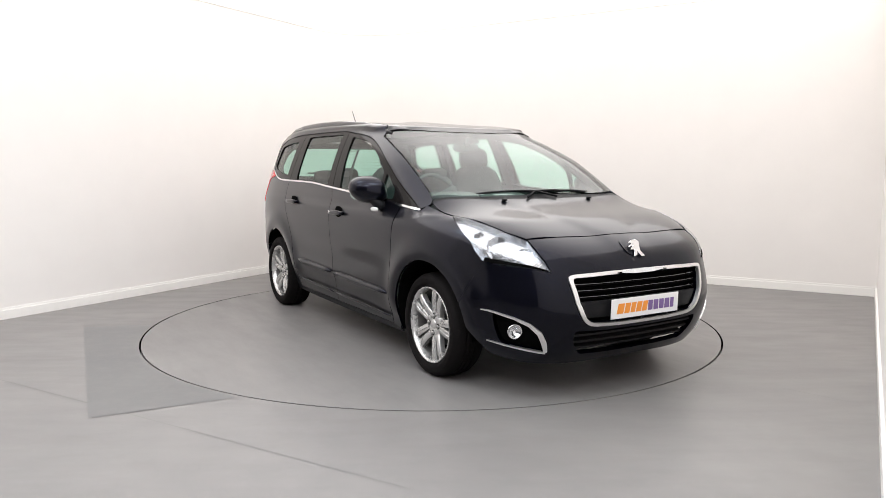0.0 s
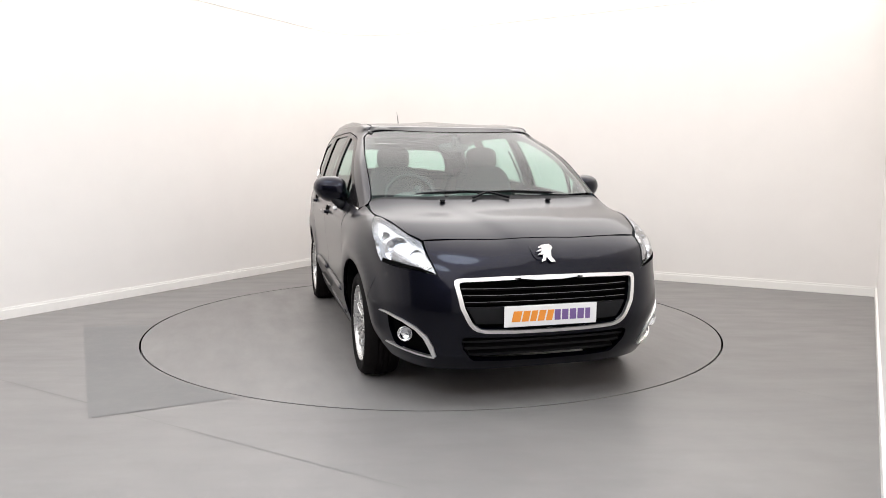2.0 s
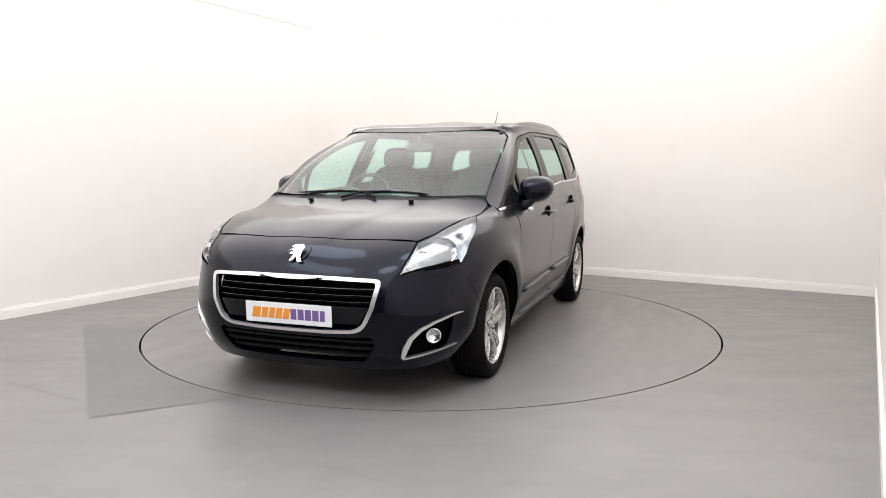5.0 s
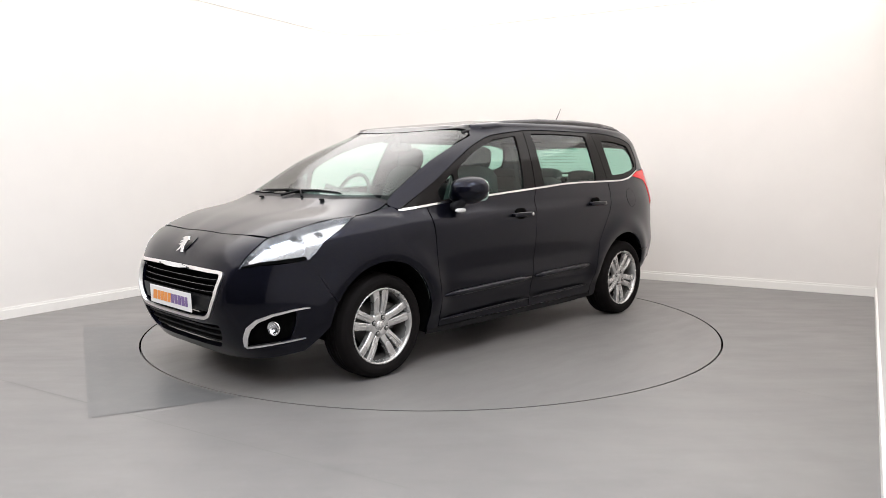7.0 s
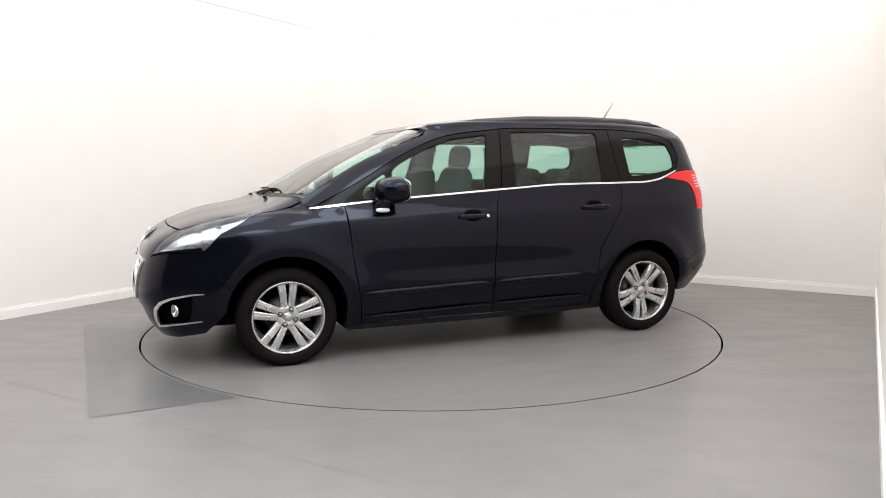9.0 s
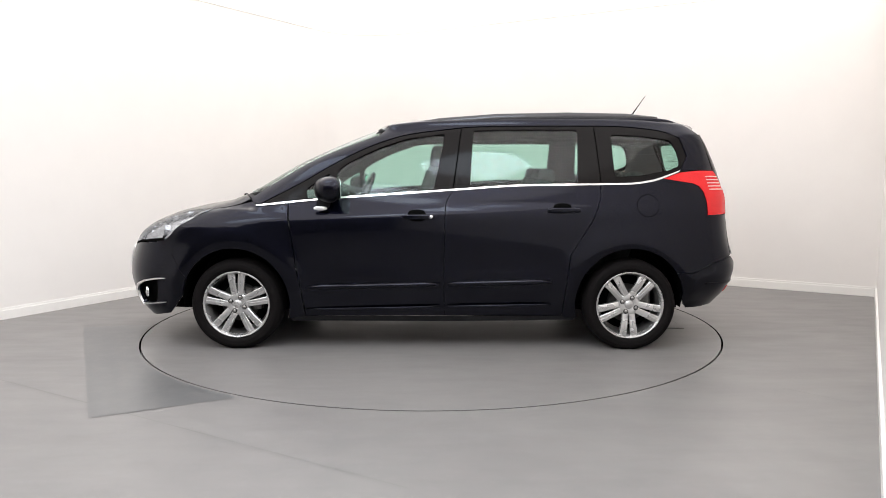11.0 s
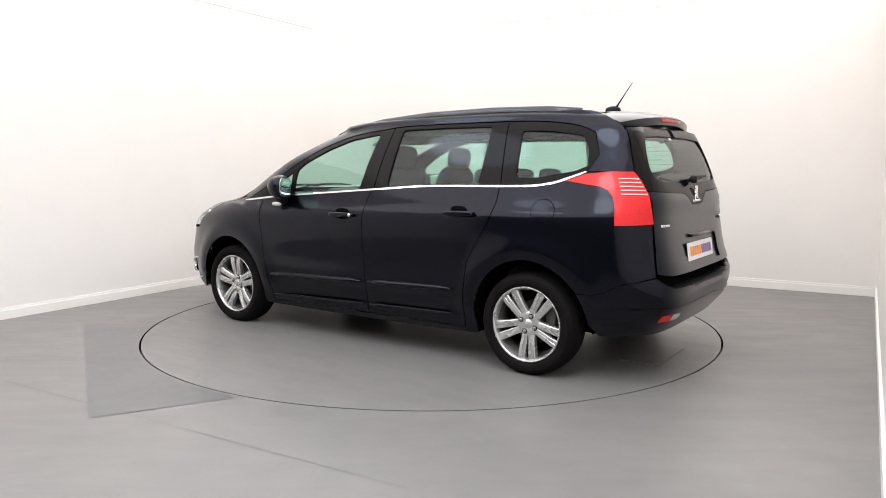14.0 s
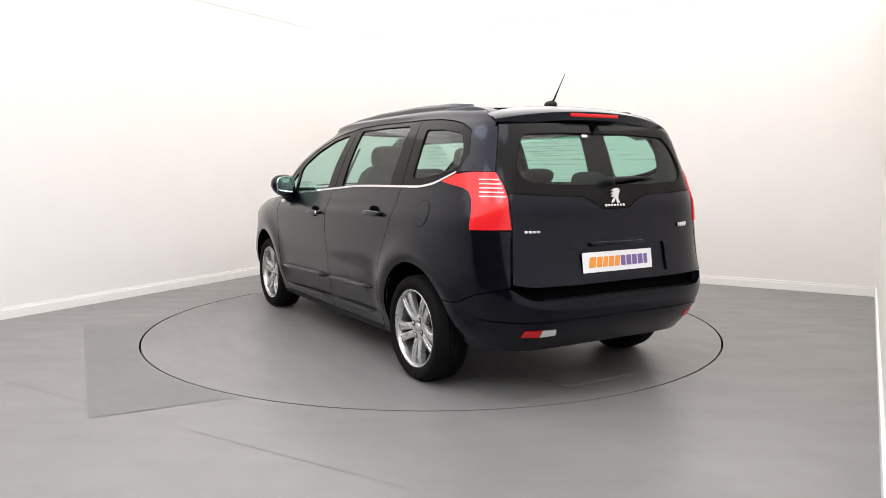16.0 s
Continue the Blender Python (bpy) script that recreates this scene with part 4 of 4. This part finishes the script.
panel("reversing_lamp", [[R(0.45, 0.378), R(0.46, 0.41), R(0.54, 0.41), R(0.54, 0.372)]], REAR, SILVERLENS, bumper, off=0.005, lip=0.01, cut=0, sides=(1,), label="clear reversing lamp")


# badges and number plates with plain bars
def emblem(m, size, parent):
    """The maker's rampant badge as a plain silver shape."""
    pts = [(-0.30, -0.5), (-0.05, -0.42), (0.05, -0.2), (0.20, -0.5), (0.48, -0.5), (0.30, -0.2), (0.34, 0.1), (0.46, 0.3), (0.30, 0.5), (-0.10, 0.46), (-0.36, 0.32), (-0.10, 0.28), (-0.48, 0.08), (-0.12, 0.12), (-0.40, -0.08), (-0.10, -0.10)]
    part("emblem", plate_mesh([(x * size, z * size) for x, z in pts], -0.008, m, 0.0015), CHROME, parent, "silver emblem")


def number_plate(m, parent):
    plate = part("number_plate", plate_mesh([(-0.26, -0.0555), (0.26, -0.0555), (0.26, 0.0555), (-0.26, 0.0555)], -0.006, m, 0.002), WHITE, parent, "white dealer plate with orange and purple marks")
    xs, k = -0.215, 0
    for mat, widths in ((ORANGE, (0.056, 0.046, 0.042, 0.046, 0.044)), (PURPLE, (0.042, 0.044, 0.044, 0.045, 0.036))):
        for w in widths:
            lean = 0.012 if mat is ORANGE else 0.0
            h = 0.028
            a, b = xs, xs + w - 0.009
            part("plate_mark", plate_mesh([(a - lean / 2, -h), (b - lean / 2, -h), (b + lean / 2, h), (a + lean / 2, h)], -0.002, m @ Matrix.Translation((0, -0.006, 0)), 0.0), mat, plate)
            xs += w
    return plate


facing = pose(0, 0, 0, 0, 0, 90)      # -y of a flat shape turned to +x
backing = pose(0, 0, 0, 0, 0, -90)
number_plate(Matrix.Translation((2.268, 0, 0.495)) @ facing @ pose(0, 0, 0, 2, 0, 0), car)
number_plate(Matrix.Translation((-2.132, 0, 0.745)) @ backing @ pose(0, 0, 0, -8, 0, 0), gate)
panel("emblem_seat", [[F(-0.075, 0.84), F(0.075, 0.84), F(0.06, 0.765), F(-0.06, 0.765)]], FRONTAL, PAINT, car, off=0.004, lip=0.008, cut=2, step=0.03)
q = F(0.0, 0.803)
emblem(Matrix.Translation((q.x + 0.024, 0, 0.806)) @ facing @ pose(0, 0, 0, -32, 0, 0), 0.105, car)
emblem(Matrix.Translation((-2.09, 0, 1.105)) @ backing @ pose(0, 0, 0, -4, 0, 0), 0.085, gate)
part("badge_bars", joined(*[block(0.003, 0.017, 0.013, Matrix.Translation((-2.101, (i - 3) * 0.022, 1.052)), 0.001, 1) for i in range(7)]), CHROME, gate, "small chrome badge on the tailgate")

# door handles, mirrors, rails, aerial, wipers
for doors, x in ((front_doors, 0.095), (rear_doors, -0.893)):
    for d, s in zip(doors, LR):
        z = 0.928 if x > 0 else 0.972
        y = S(x, z).y
        # black pad stands in for the shaded recess behind the handle
        cup = part("handle_recess_shade", pillow(0.125, 0.014, 0.085, Matrix.Translation((x + 0.01, s * (y - 0.002), z + 0.004)), 3), DARK, d)
        handle = part("door_handle", pillow(0.225, 0.026, 0.034, Matrix.Translation((x, s * (y + 0.026), z)), 3.5), PAINT, d)
        for dx in (0.095, -0.095):
            part("handle_foot", block(0.03, 0.04, 0.024, Matrix.Translation((x + dx, s * (y + 0.008), z)), 0.006), PAINT, handle)
        if x > 0:
            part("lock", placed(lathe([(0, 0.004), (0.010, 0.003), (0.012, 0.0)], 16), Matrix.Translation((x - 0.088, s * (y + 0.036), z)) @ pose(0, 0, 0, 0, 0, 0 if s > 0 else 180)), CHROME, handle, "small chrome door lock")
for s in LR:
    bm = pillow(0.165, 0.235, 0.20, None, 2.6, 32)
    for v in bm.verts:
        k = (v.co.x + 0.08) / 0.16
        v.co.z *= 1.0 - 0.26 * k
        v.co.y *= 1.0 - 0.16 * k
        v.co.y += 0.40 * min(0, v.co.z)
        v.co.x -= 0.35 * v.co.y
        v.co.y *= s
    bmesh.ops.recalc_face_normals(bm, faces=bm.faces)
    bm.transform(Matrix.Translation((0.705, s * 0.958, 1.112)))
    mirror = part("door_mirror", bm, PAINT, car, "dark blue door mirror")
    bm = pillow(0.012, 0.172, 0.145, None, 3.5, 24)
    bm.transform(Matrix.Translation((0.628, s * 0.960, 1.112)) @ pose(0, 0, 0, 0, 0, s * 19))
    part("mirror_glass", bm, MIRROR, mirror)
    part("mirror_arm", tube([(0.745, s * 0.86, 1.000), (0.742, s * 0.89, 1.010), (0.728, s * 0.915, 1.04), (0.715, s * 0.93, 1.075)], [0.05, 0.048, 0.050, 0.055], 16, 0.75), PLASTIC, mirror)
    part("mirror_lamp", pillow(0.095, 0.03, 0.03, Matrix.Translation((0.755, s * 0.935, 0.985)), 2.6, 16), SILVERLENS, mirror, "clear lamp under the mirror")
    line = [(0.385, 1.505), (0.33, 1.518), (0.2, 1.543), (-0.05, 1.575), (-0.45, 1.604), (-0.95, 1.614), (-1.35, 1.606), (-1.58, 1.588)]
    rail = part("roof_rail", tube([(x, s * (0.628 - 0.014 * abs(x + 0.4)), z - 0.004) for x, z in line], [0.006, 0.012, 0.016, 0.017, 0.017, 0.017, 0.018, 0.02], 14, [1.0, 1.6, 1.9, 2.1, 2.1, 2.1, 2.0, 1.6]), RAIL, car)
    fairing = [(-1.30, 1.612), (-1.57, 1.604), (-1.64, 1.598), (-1.70, 1.582), (-1.745, 1.552), (-1.775, 1.515), (-1.79, 1.455), (-1.70, 1.462), (-1.675, 1.50), (-1.63, 1.532), (-1.55, 1.556), (-1.30, 1.588)]
    bm = bmesh.new()
    rims = [[bm.verts.new((x, s * (y0 + (1.60 - z) * 0.25 - max(0, -1.6 - x) * 0.22), z)) for x, z in fairing] for y0 in (0.634, 0.54)]
    bm.faces.new(rims[0])
    bm.faces.new(rims[1][::-1])
    for k in range(len(fairing)):
        bm.faces.new((rims[0][k], rims[0][k - 1], rims[1][k - 1], rims[1][k]))
    bmesh.ops.recalc_face_normals(bm, faces=bm.faces)
    bmesh.ops.bevel(bm, geom=[e for e in bm.edges if all(v in rims[0] for v in e.verts)], offset=0.010, segments=3, affect="EDGES", profile=0.5)
    part("rail_foot", smooth(bm), PAINT, rail)
    part("rail_cap", pillow(0.09, 0.026, 0.018, Matrix.Translation((0.36, s * 0.615, 1.511)) @ pose(0, 0, 0, 0, 16, 0), 3), PLASTIC, rail)
aerial = part("aerial", pillow(0.11, 0.05, 0.055, Matrix.Translation((-1.525, 0, 1.640)), 2.2, 16), PLASTIC, car, "black roof aerial")
part("aerial_mast", tube([(-1.535, 0, 1.64), (-1.60, 0, 1.735), (-1.655, 0, 1.815)], [0.008, 0.0035, 0.002], 8), PLASTIC, aerial)
arms = (((-0.50, 0.04), 0.034), ((0.42, -0.10), 0.034))
for (y0, y1), r in arms:
    sgn = 1 if y1 > y0 else -1
    blade = [SCREEN.on(SCREEN.flat(F(y0 + (y1 - y0) * i / 8, 1.088 + 0.010 * math.sin(i / 8 * math.pi))))[0] + Vector((0.006, 0, 0.008)) for i in range(9)]
    wiper = part("wiper", tube(blade, [0.004] + [0.007] * 7 + [0.004], 8), PLASTIC, car, "black windscreen wiper")
    root = F(y1 + 0.05 * sgn, 1.06)
    part("wiper_arm", tube([root + Vector((0.02, 0, 0.012)), blade[7] + Vector((0.006, 0, 0.006)), blade[4] + Vector((0.005, 0, 0.006))], [0.008, 0.006, 0.004], 8), PLASTIC, wiper)
for y in (-0.355, 0.345):
    q = F(y, 1.05)
    part("washer_nozzle", pillow(0.03, 0.035, 0.016, Matrix.Translation((q.x + 0.02, y, q.z + 0.008)), 2.5, 12), PLASTIC, car)


# wheels
WHEEL_Z, BOLTS = 0.312, 4


def wheel(x, s, turn):
    prof = [(0.228, -0.09), (0.244, -0.106), (0.280, -0.107), (0.302, -0.098), (0.313, -0.08), (0.316, -0.045)]
    for g in (-0.03, 0.0, 0.03):
        prof += [(0.318, g - 0.012), (0.318, g - 0.004), (0.311, g - 0.003), (0.311, g + 0.003), (0.318, g + 0.004), (0.318, g + 0.012)]
    prof += [(0.316, 0.045), (0.313, 0.08), (0.302, 0.098), (0.291, 0.105), (0.289, 0.1085), (0.278, 0.1095), (0.262, 0.1095), (0.248, 0.107), (0.246, 0.103), (0.236, 0.098), (0.228, 0.09)]
    stand = Matrix.Translation((x, s * (0.772 if x > 0 else 0.782), WHEEL_Z)) @ pose(0, 0, 0, 0, 0, 0 if s > 0 else 180)
    at = stand @ pose(0, 0, 0, 0, turn, 0)
    spokes = []
    for i in range(5):
        for side in (1, -1):
            bm = bmesh.new()
            rows = []
            for k in range(11):
                f = k / 10
                r = 0.060 + f * 0.164
                inner = side * (0.0030 + 0.0110 * max(0, (f - 0.15) / 0.85))
                outer = side * (0.0430 + 0.0240 * f ** 1.3)
                ridge = inner + (outer - inner) * (0.42 + 0.12 * f)
                y = 0.066 + 0.018 * math.sin(min(1, f * 1.15) * math.pi * 0.62)
                step = 0.007 * min(1, max(0, (f - 0.12) / 0.12)) * (1 - 0.5 * f)
                d = 0.034
                rows.append([bm.verts.new(q) for q in ((inner, y - d, r), (inner, y - 0.003 - step, r), (inner + (ridge - inner) * 0.2, y - step, r), (ridge - (ridge - inner) * 0.12, y - step * 0.9, r), (ridge, y, r),
                                                       (outer - (outer - ridge) * 0.25, y - 0.002, r), (outer, y - 0.007, r), (outer, y - d - 0.004, r))])
            for a, b in zip(rows, rows[1:]):
                for k in range(7):
                    bm.faces.new((a[k], a[k + 1], b[k + 1], b[k]))
            bm.faces.new(rows[0])
            bm.faces.new(rows[-1])
            bmesh.ops.recalc_face_normals(bm, faces=bm.faces)
            bm.transform(pose(0, 0, 0, 0, 180 + i * 72, 0))
            spokes.append(placed(bm, at))
    flange = lathe([(0.212, 0.058), (0.217, 0.084), (0.222, 0.096), (0.228, 0.1005), (0.2325, 0.099), (0.233, 0.09), (0.226, 0.06), (0.212, 0.058)], 80)
    hub = lathe([(0.0, 0.060), (0.026, 0.062), (0.034, 0.0685), (0.068, 0.0675), (0.080, 0.060), (0.082, 0.03)], 50)
    rim = part("wheel", placed(joined(flange, hub), at), ALLOY, car, "silver alloy wheel with five split spokes")
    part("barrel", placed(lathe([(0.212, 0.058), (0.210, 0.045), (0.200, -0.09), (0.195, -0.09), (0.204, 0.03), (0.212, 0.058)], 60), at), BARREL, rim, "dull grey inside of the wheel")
    for bm in spokes:
        part("spoke", bm, ALLOY, rim)
    bm = placed(lathe(prof, 96), at)
    for v in bm.verts:
        v.co.z = max(v.co.z, 0.0015)
    part("tyre", bm, RUBBER, rim, "black rubber tyre")
    part("hub_cap", placed(lathe([(0.0, 0.075), (0.024, 0.073), (0.030, 0.066)], 28), at), ALLOY, rim)
    for i in range(BOLTS):
        a = radians(24 + i * 360 / BOLTS)
        spot = at @ Matrix.Translation((0.052 * math.cos(a), 0, 0.052 * math.sin(a)))
        # black disc in place of the shade in each bolt hole
        part("bolt_hole_shade", placed(lathe([(0.0, 0.0695), (0.0165, 0.0695), (0.017, 0.062)], 16), spot), DARK, rim)
        part("wheel_bolt", placed(lathe([(0.0, 0.080), (0.009, 0.079), (0.012, 0.074), (0.012, 0.058)], 12), spot), STEEL, rim)
    part("brake_disc", placed(lathe([(0.0, 0.0), (0.06, 0.005), (0.075, -0.01), (0.135, -0.012), (0.135, -0.03), (0.0, -0.03)], 40), at), DISC, rim)
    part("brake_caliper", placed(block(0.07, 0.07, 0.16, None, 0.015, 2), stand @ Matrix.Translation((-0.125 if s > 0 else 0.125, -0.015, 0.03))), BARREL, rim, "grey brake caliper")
    part("brake_drum_back", placed(lathe([(0.0, -0.05), (0.19, -0.05), (0.19, -0.06), (0.0, -0.06)], 32), at), DARK, rim)
    return rim


for x, s, turn in ((AXLE, 1, 180), (AXLE, -1, 18), (-AXLE, 1, 0), (-AXLE, -1, 30)):
    wheel(x, s, turn)
    w0 = 0.50
    rows = []
    bm = bmesh.new()
    for i in range(29):
        a = radians((-8 if x > 0 else -18) + 206 * i / 28)
        c, z = math.cos(a) * 0.384, math.sin(a) * 0.384
        w1 = S(x + c * 1.02, max(0.3, ARCH_Z + z * 1.02)).y - 0.014
        rows.append([bm.verts.new((x + c, s * y, ARCH_Z + z)) for y in (w0, w1)] + [bm.verts.new((x, s * w0, ARCH_Z - 0.13))])
    for a, b in zip(rows, rows[1:]):
        bm.faces.new((a[0], b[0], b[1], a[1]))
        bm.faces.new((a[0], b[0], a[2]))
    part("arch_liner", smooth(bm), DARK, car)
part("underbody", prism([(1.95, -0.5), (1.95, 0.5), (1.7, 0.52), (1.0, 0.52), (0.9, 0.8), (-0.9, 0.8), (-1.0, 0.5), (-1.8, 0.5), (-1.8, -0.5), (-1.0, -0.5), (-0.9, -0.8), (0.9, -0.8), (1.0, -0.52), (1.7, -0.52)], 0.225, 0.27), DARK, car)

# cabin: linings, dashboard, wheel, mirror
loop = [S(0.93, 0.29), S(0.93, 0.78), S(1.15, 0.78), S(1.15, 0.99), *along(belt, 1.1, -1.6, 20, -0.012), S(-1.8, 1.15), S(-1.83, 0.78), S(-0.93, 0.78), S(-0.93, 0.29)]
panel("door_lining", [loop], SIDE, LINING, car, off=-0.055, lip=0, step=0.1, sides=LR)
panel("headlining", [both_sides([P(0.35, 0), P(0.32, 0.58), P(-0.3, 0.60), P(-1.0, 0.59), P(-1.62, 0.56), P(-1.66, 0)])], ABOVE, ROOFCLOTH, car, off=-0.045, lip=0, step=0.12, label="grey cloth headlining")
part("cabin_floor", prism([(1.2, -0.49), (1.2, 0.49), (0.94, 0.49), (0.94, 0.8), (-0.94, 0.8), (-0.94, 0.49), (-1.95, 0.49), (-1.95, -0.49), (-0.94, -0.49), (-0.94, -0.8), (0.94, -0.8), (0.94, -0.49)], 0.36, 0.40), LINING, car)
dash = part("dashboard", block(0.50, 1.46, 0.16, Matrix.Translation((0.98, 0, 0.955)) @ pose(0, 0, 0, 0, -4, 0), 0.05, 3), LINING, car, "dark grey moulded dashboard")
part("instrument_hood", pillow(0.26, 0.36, 0.10, Matrix.Translation((0.86, -0.37, 1.045)), 2.6), LINING, dash)
part("centre_console", pillow(0.3, 0.34, 0.10, Matrix.Translation((0.90, 0, 1.035)), 3), LINING, dash)
ring = [(0.185 * math.cos(i / 32 * math.tau), 0.185 * math.sin(i / 32 * math.tau)) for i in range(33)]
sw = Matrix.Translation((0.60, -0.37, 1.035)) @ pose(0, 0, 0, 0, -24, 0)
steering = part("steering_wheel", joined(tube([sw @ Vector((0, a, b)) for a, b in ring], 0.015, 10), pillow(0.05, 0.13, 0.11, sw, 2.6, 16), tube([sw @ Vector((0, -0.18, 0)), sw @ Vector((0.02, 0, -0.01)), sw @ Vector((0, 0.18, 0))], 0.016, 8), tube([sw @ Vector((0.25, 0, -0.03)), sw @ Vector((0.02, 0, 0))], 0.03, 8)), LINING, car, "black steering wheel")
inner = part("inner_mirror", pillow(0.045, 0.23, 0.07, Matrix.Translation((0.42, 0.0, 1.408)) @ pose(0, 0, 0, 0, -12, 0), 3), LINING, car)
part("mirror_stem", tube([(0.44, 0, 1.415), (0.455, 0, 1.49)], 0.018, 8), LINING, inner)


def seat(x, y, w, top, head_z, recline=14):
    """A cabin seat: cushion, backrest and headrest."""
    back = top - 0.55
    cushion = part("seat", pillow(0.52, w, 0.17, Matrix.Translation((x + 0.26, y, back - 0.02)) @ pose(0, 0, 0, 0, -6, 0), 4), CLOTH, car, "dark grey cloth seat")
    lean = math.tan(radians(recline))
    bm = pillow(0.15, w, 0.66, None, 4.5, 24)
    for v in bm.verts:
        v.co.y *= 1.0 - 0.14 * max(0, v.co.z / 0.33)
    part("backrest", placed(bm, Matrix.Translation((x, y, top - 0.30)) @ pose(0, 0, 0, 0, -recline, 0)), CLOTH, cushion)
    if head_z:
        hx = x - lean * 0.36
        rest = part("headrest", pillow(0.11, 0.26, head_z - top + 0.03, Matrix.Translation((hx, y, (head_z + top) / 2 + 0.01)) @ pose(0, 0, 0, 0, -8, 0), 3.2), CLOTH, cushion)
        for dy in (-0.05, 0.05):
            part("headrest_post", tube([(hx, y + dy, top - 0.06), (hx, y + dy, top + 0.05)], 0.006, 8), STEEL, rest)
    return cushion


seat(0.06, 0.37, 0.50, 1.245, 1.395)
seat(0.06, -0.37, 0.50, 1.245, 1.395)
for y in (0.46, 0.0, -0.46):
    seat(-0.74, y, 0.42, 1.155, 1.225)
for y in (0.34, -0.34):
    seat(-1.42, y, 0.44, 1.12, 1.205)
for s in LR:
    strip("belt_webbing", [S(-0.12, 1.44), S(-0.10, 1.3), S(-0.06, 1.12)], 0.045, SIDE, CLOTH, car, off=-0.10, lip=0, sides=(s,))


def motions():
    rows = [(t, pose(0, 0, 0, 0, 0, a)) for t, a in HEADING]
    walk(disc, rows)
    walk(car, [(t, m @ pose(OFFSET[0], OFFSET[1], 0.0)) for t, m in rows])


motions()
